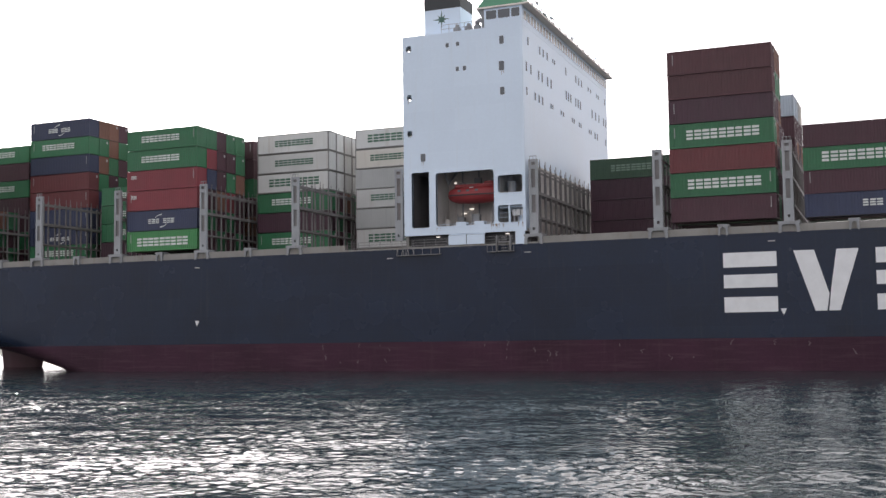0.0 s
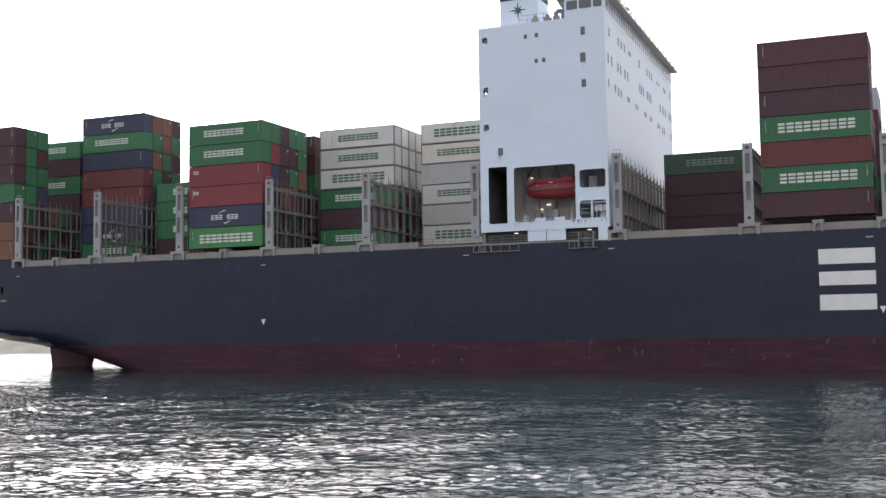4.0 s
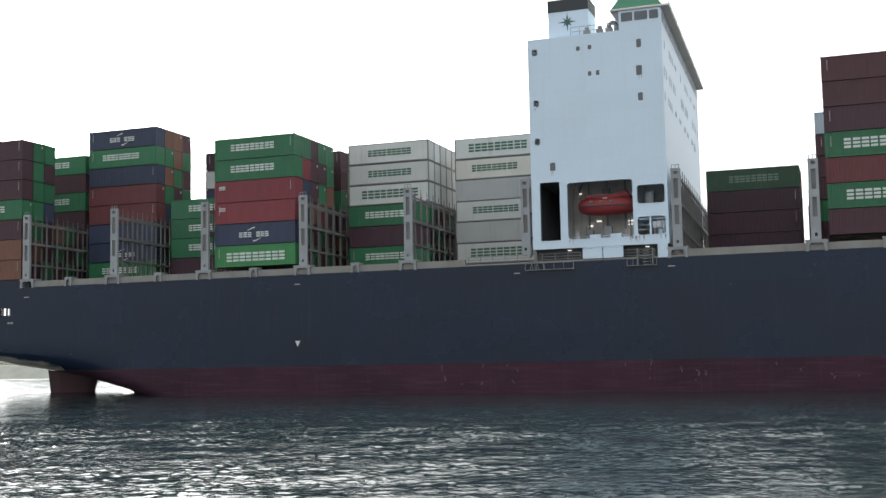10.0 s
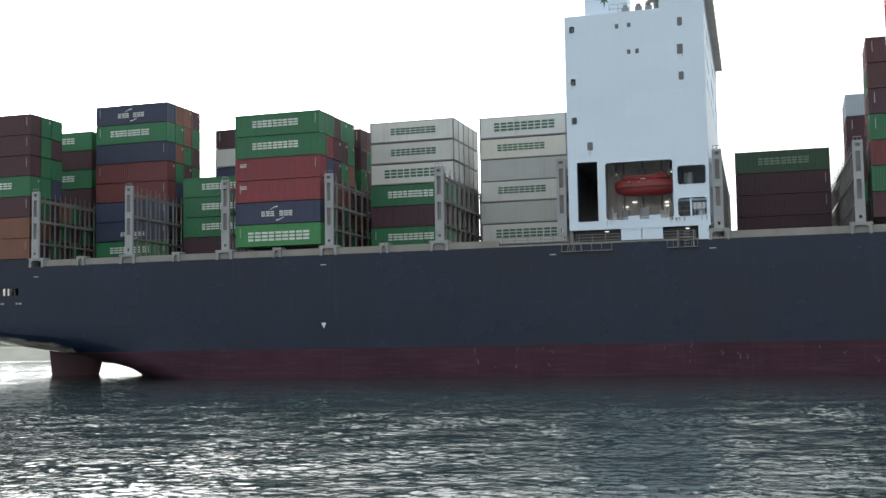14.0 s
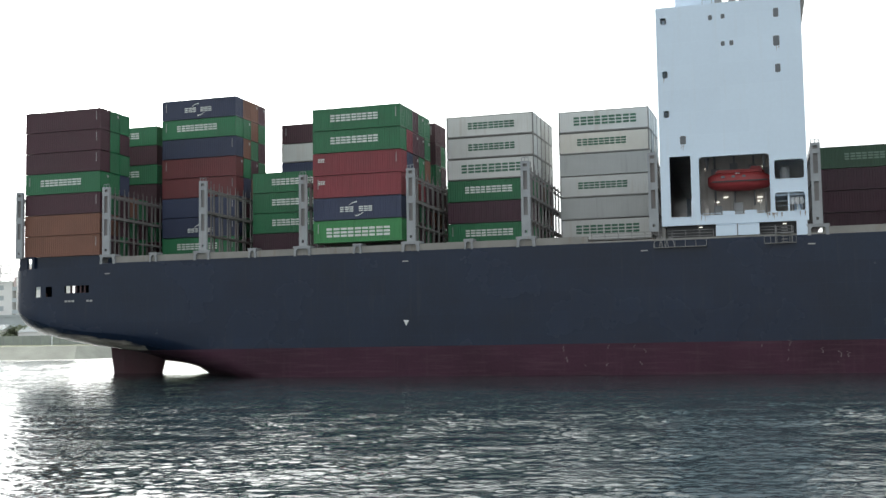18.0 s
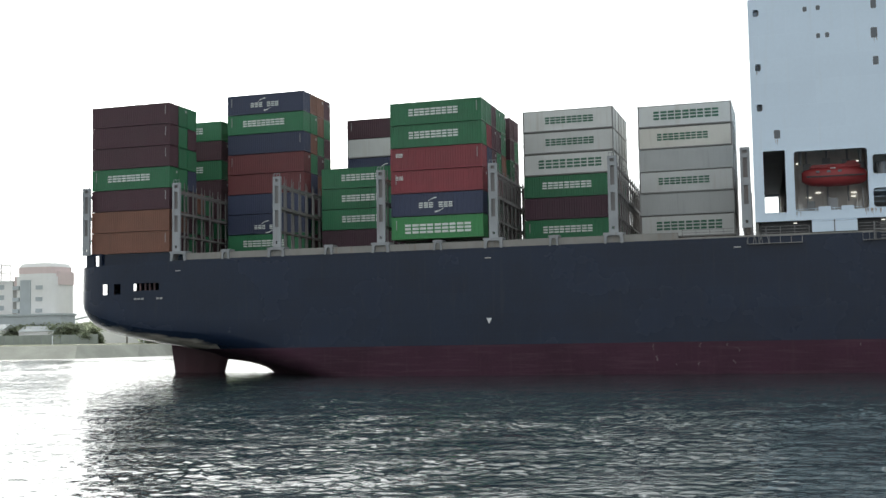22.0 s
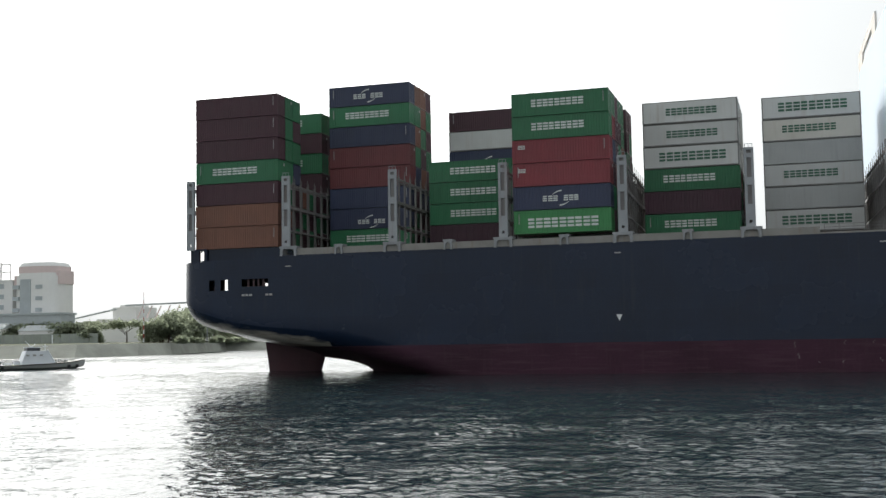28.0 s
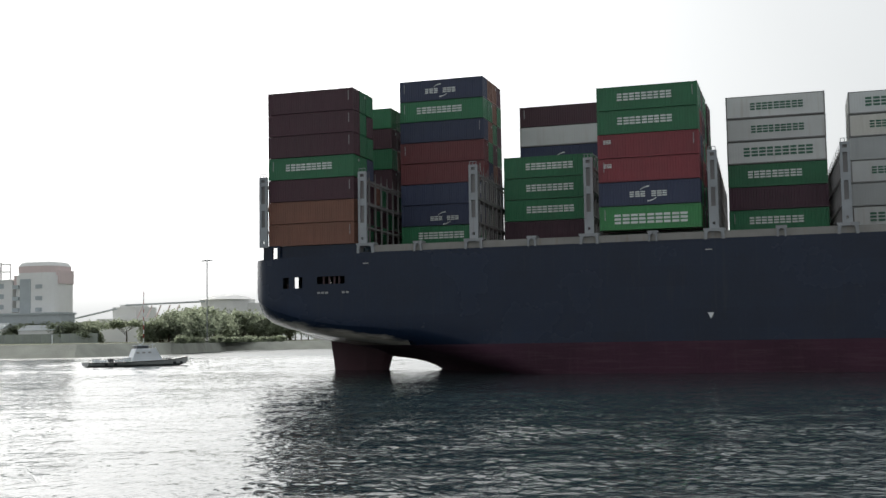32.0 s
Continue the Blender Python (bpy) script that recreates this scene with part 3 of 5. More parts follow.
for x, z in ((-138.4, 14.25), (-95.2, 14.4), (-65.25, 14.56), (-46.35, 14.62), (-17.0, 14.7)):
    part("hull_mark", boxes((x - 0.4, x + 0.4, -0.02, 0.03, z, z + 0.13)), MARKING, ship)

# coaming along the deck edge, with the feet of the lashing bridges standing on it
BRIDGES = (-153.0, -138.9, -123.95, -109.35, -94.5, -79.6, -64.05, -45.55, -30.0, -15.0)
for side in (0.25, 2 * MID - 0.75):
    for a, b in ((-137.6, -72.0), (-45.0, 60.0)):
        part("coaming", boxes((a, b, side, side + 0.5, TOP - 0.05, 16.62)), COAMING, ship, "weathered beige hatch coaming rail")


def foot(x, wide):
    """A portal-shaped foot at the deck edge: splayed legs under a wider head, with gussets in the corners."""
    bm = bmesh.new()
    h, low = wide / 2, TOP - 0.1
    leg = 0.12 + 0.1 * wide
    outer = [(-h, 16.95), (-h, 16.74), (-h + 0.12, 16.6), (-h + 0.06, low)]
    inner = [(-h + 0.04 + leg, low), (-h + 0.1 + leg, 16.4), (-h + 0.26 + leg, 16.58)]
    ring = outer + inner
    ring = ring + [(-u, v) for u, v in ring[::-1]]
    front, rear = [[bm.verts.new((x + u, y, v)) for u, v in ring] for y in (-0.06, 1.44)]
    bm.faces.new(front)
    bm.faces.new(rear[::-1])
    for i in range(len(ring)):
        bm.faces.new((front[i], rear[i], rear[i - len(ring) + 1], front[i - len(ring) + 1]))
    bmesh.ops.recalc_face_normals(bm, faces=bm.faces)
    return bm


for x in BRIDGES[1:]:
    if x == -64.05:
        continue
    part("bridge_foot", foot(x + (0.5 if x < -130 else 0.0), 2.5), SHIP_GREY, ship)
for x in (-131.3, -116.5, -101.7, -86.9, -22.4, -8.0):
    part("stacking_foot", foot(x, 1.25), SHIP_GREY, ship)


RAKE = 0.036  # how far what lies athwartships runs aft, a metre of breadth


def raked(*blocks):
    """Blocks whose fore and aft walls run aft with the breadth."""
    bm = boxes(*(blocks if isinstance(blocks[0], tuple) else (blocks,)))
    for v in bm.verts:
        v.co.x -= RAKE * v.co.y
    return bm


# lashing bridges: slotted end plates, two walkways and a post for every row of boxes
def lashing_bridge(x):
    deck = part("lashing_bridge", raked((x - 0.5, x + 0.5, 0.75, 46.4, 21.95, 22.3), (x - 0.5, x - 0.38, 0.75, 46.4, 25.0, 25.25), (x + 0.38, x + 0.5, 0.75, 46.4, 25.0, 25.25),
                                        (x - 0.5, x + 0.5, 0.75, 46.4, 18.95, 19.15)), BRIDGE_GREY, ship, "grey steel lashing bridge between two bays")
    for y in (0.35, 46.45):
        shared("end_plate", PLATE, deck, at=pose(x - RAKE * y, y, 0))
        shared("slot_backing", BACKING, deck, at=pose(x - RAKE * y, y, 0))
    for y in () if x == -64.05 else (0.5, 46.6):
        shared("hoop", HOOP, deck, at=pose(x - RAKE * y, y, 26.3))
    for i in range(18):
        for dx in (-0.42, 0.42):
            y = 2.0 + 2.55 * i
            shared("post", POST, deck, at=pose(x + dx - RAKE * y, y, 0))
    return deck


BACKING = mesh_of("slot_backing", boxes((-0.36, 0.36, 0.18, 0.24, 19.3, 26.1)), BRIDGE_GREY)
POST = mesh_of("post", boxes((-0.08, 0.08, -0.12, 0.12, 16.9, 25.6), (-0.035, 0.035, -0.035, 0.035, 25.6, 26.45)), BRIDGE_GREY)
PLATE = mesh_of("end_plate", pierced(bmesh.new(), -0.56, 0.56, 16.9, 26.3, [(-0.26, 0.26, 25.6, 26.0), (-0.26, 0.26, 22.75, 25.1), (-0.26, 0.26, 19.6, 21.85), (-0.15, 0.15, 17.4, 17.75)],
                                    lambda u, v, s: (u, 0.4 * s, v)), PLATE_GREY)


bm = bmesh.new()
for u in (-0.42, 0.0, 0.42):
    rod(bm, (u, 0, 0), (u, 0, 0.42), 0.04)
rod(bm, (-0.42, 0, 0.42), (0.42, 0, 0.42), 0.04)
HOOP = mesh_of("hoop", bm, SHIP_GREY)


for x in BRIDGES:
    lashing_bridge(x)

# ---- deckhouse ----
def round_outline(x0, x1, z0, z1, r):
    out = []
    for cx, cz, a0 in ((x1 - r, z1 - r, 0), (x0 + r, z1 - r, 90), (x0 + r, z0 + r, 180), (x1 - r, z0 + r, 270)):
        out += [(cx + r * math.cos(radians(a0 + 30 * k)), cz + r * math.sin(radians(a0 + 30 * k))) for k in range(4)]
    return out


def rounded(x0, x1, z0, z1, r, y0, y1):
    """A plate with rounded corners."""
    bm = bmesh.new()
    a, b = [[bm.verts.new((x, y, z)) for x, z in round_outline(x0, x1, z0, z1, r)] for y in (y0, y1)]
    bm.faces.new(a)
    bm.faces.new(b[::-1])
    for i in range(16):
        bm.faces.new((a[i], b[i], b[i - 15], a[i - 15]))
    bmesh.ops.recalc_face_normals(bm, faces=bm.faces)
    return bm


def rim(x0, x1, z0, z1, r, wide, deep=0.06):
    """A flange round an opening with rounded inner corners, 3 cm proud of the wall."""
    bm = bmesh.new()
    inner = [[bm.verts.new((x, y, z)) for x, z in round_outline(x0, x1, z0, z1, r)] for y in (-0.03, deep)]
    outer = [[bm.verts.new((x, y, z)) for x, z in round_outline(x0 - wide, x1 + wide, z0 - wide, z1 + wide, 0.02)] for y in (-0.03, deep)]
    for i in range(16):
        j = (i + 1) % 16
        bm.faces.new((inner[0][i], inner[0][j], outer[0][j], outer[0][i]))
        bm.faces.new((inner[0][i], inner[1][i], inner[1][j], inner[0][j]))
        bm.faces.new((outer[0][i], outer[0][j], outer[1][j], outer[1][i]))
        bm.faces.new((inner[1][i], outer[1][i], outer[1][j], inner[1][j]))
    bmesh.ops.recalc_face_normals(bm, faces=bm.faces)
    return bm


AFT, FORE, ROOF, WING = -63.1, -46.5, 43.6, 47.0
house = part("deckhouse", pierced(bmesh.new(), AFT, FORE, 17.4, ROOF, [
    (-62.0, -59.55, 18.4, 25.6), (-58.6, -50.65, 18.45, 25.35), (-50.1, -46.85, 22.3, 24.5), (-50.15, -46.85, 18.55, 20.7),
    (-62.55, -61.87, 41.55, 42.35), (-62.5, -61.87, 35.05, 35.9), (-62.5, -61.84, 30.3, 31.15)], lambda u, v, s: (u, 0.55 * s, v)), SHIP_WHITE, ship, "white-painted deckhouse side with openings")
part("house_block", raked(-60.0, FORE, 0.552, WING, 26.2, ROOF - 0.02), SHIP_WHITE, house)
part("house_base", raked(-59.3, FORE, 6.002, WING, 15.7, 26.2), ALCOVE, house, "dingy inner wall of the boat bay")
part("bay_floor", raked(AFT + 0.1, FORE - 0.02, 0.552, 6.0, 17.45, 17.75), ALCOVE, house)
part("bay_divider", boxes((-59.55, -59.25, 0.552, 6.0, 17.75, 26.2)), ALCOVE, house)
part("bay_divider", boxes((-50.5, -50.25, 0.552, 6.0, 17.75, 26.2)), ALCOVE, house)
part("bay_front", boxes((FORE - 0.25, FORE, 0.552, 6.0, 17.75, 26.2)), SHIP_WHITE, house)
# the passage that runs right across her behind the boat bay, open at both sides
# beige instead of white: the lower aft wall's shadow is in the colour
part("passage_aft_wall", raked(AFT, -62.75, 0.552, WING - 0.4, 15.7, 26.198), COAMING, house, "streaked beige lower aft wall, darkened for its shadow")
# dark grey ceiling, floor and added wall sheets paint in the passage's shade
part("passage_ceiling", raked(-62.75, -59.3, 0.552, WING - 0.4, 25.9, 26.198), RAIL_GREY, house)
part("passage_floor", raked(-62.75, -59.3, 6.002, WING - 0.4, 15.7, 17.75), RAIL_GREY, house)
part("passage_lining", raked(-62.75, -62.7, 0.56, WING - 0.41, 17.76, 25.9), RAIL_GREY, house, "dark grey sheet carrying the passage's shade")
part("passage_lining", raked(-59.36, -59.3, 6.01, WING - 0.41, 17.76, 25.9), RAIL_GREY, house, "dark grey sheet carrying the passage's shade")
part("passage_lining", boxes((-59.6, -59.55, 0.56, 6.0, 17.76, 25.9)), RAIL_GREY, house, "dark grey sheet carrying the passage's shade")
part("passage_end", pierced(bmesh.new(), AFT - RAKE * WING, -59.3 - RAKE * WING, 15.7, 26.198, [(-62.0 - RAKE * WING, -59.55 - RAKE * WING, 18.4, 25.6)], lambda u, v, s: (u, WING - 0.4 + 0.4 * s, v)), SHIP_WHITE, house)
# screen of the bridge wings, over the aft wall
part("wing_screen", pierced(bmesh.new(), 20.5, WING - 0.5, ROOF, 46.4, [(25.0, 40.0, 43.8, 45.2)], lambda u, v, s: (AFT + 0.3 * s - RAKE * u, u, v)), ROOF_TAN, house)
part("aft_wall", raked(AFT, -62.7, 4.0, WING, 26.202, ROOF), SHIP_WHITE, house)
for z in (20.4, 21.9):
    part("bay_shelf", boxes((-50.2, FORE - 0.3, 0.552, 5.5, z, z + 0.25)), SHIP_WHITE, house)
for x0, x1, z0, z1 in ((-60.67, -59.99, 27.0, 28.0), (-56.95, -56.5, 41.6, 42.17), (-55.5, -55.05, 41.64, 42.2), (-55.58, -55.15, 38.36, 38.93), (-54.6, -54.15, 38.36, 38.95),
                       (-49.56, -48.98, 41.25, 42.3), (-49.68, -48.98, 37.85, 39.05), (-49.57, -48.98, 34.74, 35.72)):
    w = part("window", rounded(x0, x1, z0, z1, 0.13, -0.02, 0.05), GLASS, house)
    part("window_frame", rim(x0, x1, z0, z1, 0.13, 0.07), SHIP_WHITE, house)
for x0, x1, z0, z1, r in ((-62.0, -59.55, 18.4, 25.6, 0.12), (-58.6, -50.65, 18.45, 25.35, 0.35), (-50.1, -46.85, 22.3, 24.5, 0.3), (-50.15, -46.85, 18.55, 20.7, 0.3)):
    part("opening_rim", rim(x0, x1, z0, z1, r, 0.12, 0.5), SHIP_WHITE, house)
for x0, x1, z0, z1 in ((-62.55, -61.87, 41.55, 42.35), (-62.5, -61.87, 35.05, 35.9), (-62.5, -61.84, 30.3, 31.15)):
    part("opening_rim", rim(x0, x1, z0, z1, 0.2, 0.1, 0.5), SHIP_WHITE, house)
    # grey in place of white paints the shade behind the openings
    part("gallery_deck", boxes((AFT, -60.0, 0.552, 4.0, z1 - 0.14, z1 + 0.1)), SHIP_GREY, house)
    part("gallery_post", boxes((x0 + 0.46, x0 + 1.1, 0.56, 0.85, z0 - 2.0, z1 - 0.14)), SHIP_GREY, house)
for z0, z1, ys in ((41.35, 42.35, (2.1, 7.5, 9.2, 11.1, 20.8, 26.5, 28.2, 29.9, 45.1)), (41.55, 42.1, (13.9, 14.8, 34.1, 35.6, 39.7, 40.8)),
                   (37.8, 39.0, (1.2, 3.2, 6.8, 8.4, 11.1, 12.8, 20.8, 22.0, 23.3, 26.2, 27.6, 28.9, 36.3, 38.6, 40.8, 44.0, 45.6)),
                   (34.75, 35.75, (1.2, 5.0, 6.8, 8.4, 37.9, 39.4, 45.2)), (35.05, 35.65, (12.6, 13.4, 17.8, 19.0, 24.0, 25.0, 28.0, 29.0, 34.2, 35.3))):
    for y in ys:
        part("window", raked(FORE - 0.05, FORE + 0.03, y, y + 0.55, z0, z1), PORT_GLASS, house)
        part("window_frame", raked(FORE - 0.04, FORE + 0.05, y - 0.07, y, z0 - 0.07, z1 + 0.07), SHIP_WHITE, house)

random.seed(8)
for x, z, n in ((-50.9, 18.42, 14), (-47.2, 18.5, 4), (-60.35, 26.9, 3), (-62.2, 35.0, 2), (-49.3, 37.8, 2), (-58.4, 18.4, 3)):
    for k in range(n):
        bm = bmesh.new()
        u, w, h = x + random.uniform(-0.3, 1.5 if n > 4 else 0.35), random.uniform(0.02, 0.06), random.uniform(0.25, 0.8)
        v = [bm.verts.new((a, -0.036, b)) for a, b in ((u - w, z), (u + w, z), (u + w * 0.5, z - h * 0.7), (u, z - h))]
        bm.faces.new(v)
        part("rust_stain", bm, STAIN, house, "thin brown rust run")

# wheelhouse and bridge wings
def slanted_prism(pts):
    bm = bmesh.new()
    a, b = [[bm.verts.new((x, y, z)) for x, z in pts] for y in (0.0, 8.0)]
    bm.faces.new(a)
    bm.faces.new(b[::-1])
    for i in range(len(pts)):
        bm.faces.new((a[i], b[i], b[i - len(pts) + 1], a[i - len(pts) + 1]))
    bmesh.ops.recalc_face_normals(bm, faces=bm.faces)
    return bm


wheel = part("wheelhouse", raked(-51.6, FORE, 0.0, WING, ROOF, 46.0), SHIP_WHITE, ship)
for x0, x1 in ((-51.3, -49.9), (-49.7, -48.1), (-47.9, -46.8)):
    part("window", rounded(x0, x1, 44.6, 45.7, 0.12, -0.03, 0.05), GLASS, wheel)
    part("window_frame", rim(x0, x1, 44.6, 45.7, 0.12, 0.08), SHIP_WHITE, wheel)
for i in range(32):
    y = 0.8 + 1.44 * i
    part("window", raked(FORE - 0.05, FORE + 0.02, y, y + 1.18, 44.35, 45.5), BRIDGE_GLASS, wheel)
    part("mullion", raked(FORE - 0.05, FORE + 0.06, y + 1.2, y + 1.42, 44.2, 45.6), SHIP_WHITE, wheel)
part("wheelhouse_roof", raked(-52.6, FORE + 1.0, -0.25, WING + 0.5, 46.0, 46.22), ROOF_TAN, wheel)
# added white blocks stand in for sky showing through gaps at the roof edge
for i in range(14):
    part("deck_light", raked(FORE + 0.85, FORE + 1.05, 1.5 + 3.3 * i, 1.85 + 3.3 * i, 46.2, 46.5), LETTER, wheel, "white block standing for sky through a gap")
part("roof_bracket", slanted_prism(((-52.55, 45.995), (-51.6, 45.995), (-51.6, 44.4))), SHIP_GREY, wheel)
bm = bmesh.new()
v = [bm.verts.new(p) for p in ((-52.5, 0.0, 46.25), (FORE + 0.2, 0.0, 46.25), (FORE - 1.0, 1.0, 48.0), (-51.6, 1.0, 48.0), (-52.5, 14.0, 46.25), (FORE + 0.2, 14.0, 46.25), (FORE - 1.0, 13.0, 48.0), (-51.6, 13.0, 48.0))]
for f in ((0, 1, 2, 3), (1, 5, 6, 2), (5, 4, 7, 6), (4, 0, 3, 7), (3, 2, 6, 7)):
    bm.faces.new([v[i] for i in f])
part("roof_house", bm, ROOF_GREEN, wheel, "green upper wheelhouse casing")
for i in range(22):
    y = -0.1 + 2.14 * i
    x = FORE + 0.8 - RAKE * y
    bm = bmesh.new()
    rod(bm, (x, y, 46.2), (x, y, 47.1), 0.04)
    if i < 21:
        for z in (46.95, 47.1):
            rod(bm, (x, y, z), (x - RAKE * 2.14, y + 2.14, z), 0.03)
    part("rail_panel", bm, SHIP_WHITE, wheel)

for y, h in ((6.0, 1.6), (9.5, 0.9), (13.0, 1.3), (24.0, 1.0)):
    bm = bmesh.new()
    x = FORE + 0.3 - RAKE * y
    rod(bm, (x, y, 46.2), (x, y, 46.2 + h), 0.05)
    rod(bm, (x, y - 0.35, 46.2 + h), (x, y + 0.35, 46.2 + h), 0.16, 8)
    part("roof_light", bm, SHIP_GREY, wheel)
for x in (-56.2, -54.6, -53.4):
    bm = boxes((x, x + 0.8, 0.9, 1.7, ROOF, ROOF + 0.75))
    rod(bm, (x + 0.4, 1.3, ROOF + 0.7), (x + 0.4, 1.3, ROOF + 1.15), 0.28, 8)
    part("roof_vent", bm, SHIP_GREY, house)

# funnel with its band and star
funnel = part("funnel", boxes((-61.0, -55.9, 2.6, 7.0, ROOF, 47.55)), SHIP_WHITE, ship, "white funnel casing with a dark band and a green star")
part("funnel_cap", boxes((-61.04, -55.86, 2.56, 7.04, 47.55, 49.1)), FUNNEL_BAND, funnel)
bm = bmesh.new()
front = []
for i in range(16):
    r = (1.25 if i % 4 == 0 else 0.8) if i % 2 == 0 else 0.33
    a = math.pi * i / 8
    front.append(bm.verts.new((-58.55 + r * math.sin(a), 2.57, 46.15 + r * math.cos(a))))
bm.faces.new(front)
part("funnel_star", bm, STAR, funnel)
for k, (a, b) in enumerate(((-57.6, -52.2),)):
    bm = bmesh.new()
    for i in range(6):
        rod(bm, (a + (b - a) * i / 5, 0.15, ROOF), (a + (b - a) * i / 5, 0.15, ROOF + 1.05), 0.035)
    for z in (0.5, 1.05):
        rod(bm, (a, 0.15, ROOF + z), (b, 0.15, ROOF + z), 0.03)
    part("roof_rail", bm, SHIP_GREY, house)
bm = bmesh.new()
for i in range(9):
    a0, a1 = math.pi * i / 8, math.pi * (i + 1) / 8
    if i < 8:
        rod(bm, (-52.6 + 0.5 * math.cos(a0), 1.2, ROOF + 0.9 + 0.5 * math.sin(a0)), (-52.6 + 0.5 * math.cos(a1), 1.2, ROOF + 0.9 + 0.5 * math.sin(a1)), 0.3, 8)
rod(bm, (-52.1, 1.2, ROOF), (-52.1, 1.2, ROOF + 0.95), 0.3, 8)
part("vent_cowl", bm, SHIP_GREY, house)

# ---- containers ----
LONG, WIDE, HIGH, TIER = 12.19, 2.41, 2.896, 2.95
BASE = 17.27
aboard = []  # things that ride on the ship, with their places on her


def ribbed(n, run, low, high, deep, put):
    """A trapezoid-ribbed sheet: n ribs over a length, from low to high; put(u, d, z) gives the place."""
    bm = bmesh.new()
    marks = []
    for i in range(n):
        u = run * i / n
        w = run / n
        marks += [(u, 0), (u + 0.3 * w, 0), (u + 0.5 * w, deep), (u + 0.8 * w, deep)]
    marks.append((run, 0))
    bottom = [bm.verts.new(put(u, d, low)) for u, d in marks]
    top = [bm.verts.new(put(u, d, high)) for u, d in marks]
    for i in range(len(marks) - 1):
        bm.faces.new((bottom[i], bottom[i + 1], top[i + 1], top[i]))
    return bm


MESHES = {}


def box_meshes(tone, high):
    key = (tone, high)
    if key in MESHES:
        return MESHES[key]
    mat = BOX[tone]
    plain = tone in "WCY"
    deep = 0.008 if plain else 0.036
    out = {}
    bm = ribbed(36, LONG - 0.30, 0.16, high - 0.10, deep, lambda u, d, z: (0.15 + u, 0.03 + d, z))
    out["side_panel"] = mesh_of("side_panel", bm, mat)
    bm = ribbed(36, LONG - 0.30, 0.16, high - 0.10, deep, lambda u, d, z: (LONG - 0.15 - u, WIDE - 0.03 - d, z))
    out["far_panel"] = mesh_of("side_panel", bm, mat)
    bm = ribbed(9, WIDE - 0.30, 0.16, high - 0.12, 0.04, lambda u, d, z: (LONG - 0.03 - d, 0.15 + u, z))
    out["end_panel"] = mesh_of("end_panel", bm, mat)
    bm = ribbed(40, LONG - 0.2, 0.10, WIDE - 0.10, 0.02, lambda u, d, z: (0.1 + u, z, high - 0.03 - d))
    bmesh.ops.reverse_faces(bm, faces=bm.faces)
    out["roof_panel"] = mesh_of("roof_panel", bm, mat)
    bm = boxes((0.03, 0.07, 0.14, WIDE / 2 - 0.01, 0.17, high - 0.12))
    for y in (0.45, 0.95):
        rod(bm, (0.02, y, 0.12), (0.02, y, high - 0.08), 0.025, 5)
    for z in (0.6, 1.3, 2.0):
        box(bm, 0.01, 0.03, 0.2, WIDE / 2 - 0.05, z, z + 0.06)
    out["door"] = mesh_of("door", bm, mat)
    fr = []
    for x0, x1 in ((0, 0.16), (LONG - 0.16, LONG)):
        for y0, y1 in ((0, 0.15), (WIDE - 0.15, WIDE)):
            fr.append((x0, x1, y0, y1, 0.11, high - 0.11))
            for z0, z1 in ((0, 0.11), (high - 0.11, high)):
                fr.append((x0 - 0.004, x1 + 0.004, y0 - 0.004, y1 + 0.004, z0, z1))
        for z0, z1 in ((0.02, 0.16), (high - 0.13, high - 0.01)):
            fr.append((x0 + 0.02, x1 - 0.02, 0.15, WIDE - 0.15, z0, z1))
    for y0, y1 in ((0.01, 0.08), (WIDE - 0.08, WIDE - 0.01)):
        for z0, z1 in ((0.02, 0.17), (high - 0.11, high - 0.02)):
            fr.append((0.16, LONG - 0.16, y0, y1, z0, z1))
    fr.append((0.2, LONG - 0.2, 0.1, WIDE - 0.1, 0.06, 0.12))
    out["frame"] = mesh_of("frame", boxes(*fr), REEFER_FRAME if tone in "WC" else mat)
    MESHES[key] = out
    return out


BARS = {}
STYLES = {"great": (1.75, 0.72, 8.9, 1.25, "111111111"), "name": (2.45, 1.12, 6.7, 0.95, "111111111"), "late": (3.0, 1.05, 6.6, 0.95, "111111111"),
          "wide": (2.0, 0.95, 8.6, 1.2, "111111111"), "pair": (3.7, 1.0, 4.6, 0.72, "1110111"), "low": (4.2, 0.7, 4.2, 0.62, "1110111"),
          "short": (0.7, 1.75, 0.95, 0.5, "111"), "dotted": (6.2, 1.0, 5.2, 0.8, "1110111")}


def bar_mesh(wide, high, material):
    key = (round(wide, 2), high, material.name)
    if key not in BARS:
        BARS[key] = mesh_of("letter_bar", boxes(*[(0, wide, -0.012, 0.03, high * f, high * (f + 0.23)) for f in (0.0, 0.36, 0.72)]), material)
    return BARS[key]


def swoosh_mesh(material):
    """A tapering arc."""
    if "arc" not in BARS:
        bm = bmesh.new()
        low, top = [], []
        for i in range(9):
            f = i / 8
            u, v, w = 1.15 * f, 0.42 * f * (2 - f), 0.035 + 0.06 * f
            low.append((bm.verts.new((u, -0.012, v - w)), bm.verts.new((u, 0.03, v - w))))
            top.append((bm.verts.new((u, -0.012, v + w)), bm.verts.new((u, 0.03, v + w))))
        for i in range(8):
            bm.faces.new((low[i][0], low[i + 1][0], top[i + 1][0], top[i][0]))
            bm.faces.new((top[i][0], top[i + 1][0], top[i + 1][1], top[i][1]))
            bm.faces.new((low[i][1], low[i + 1][1], low[i + 1][0], low[i][0]))
        BARS["arc"] = mesh_of("arc", bm, material)
    return BARS["arc"]


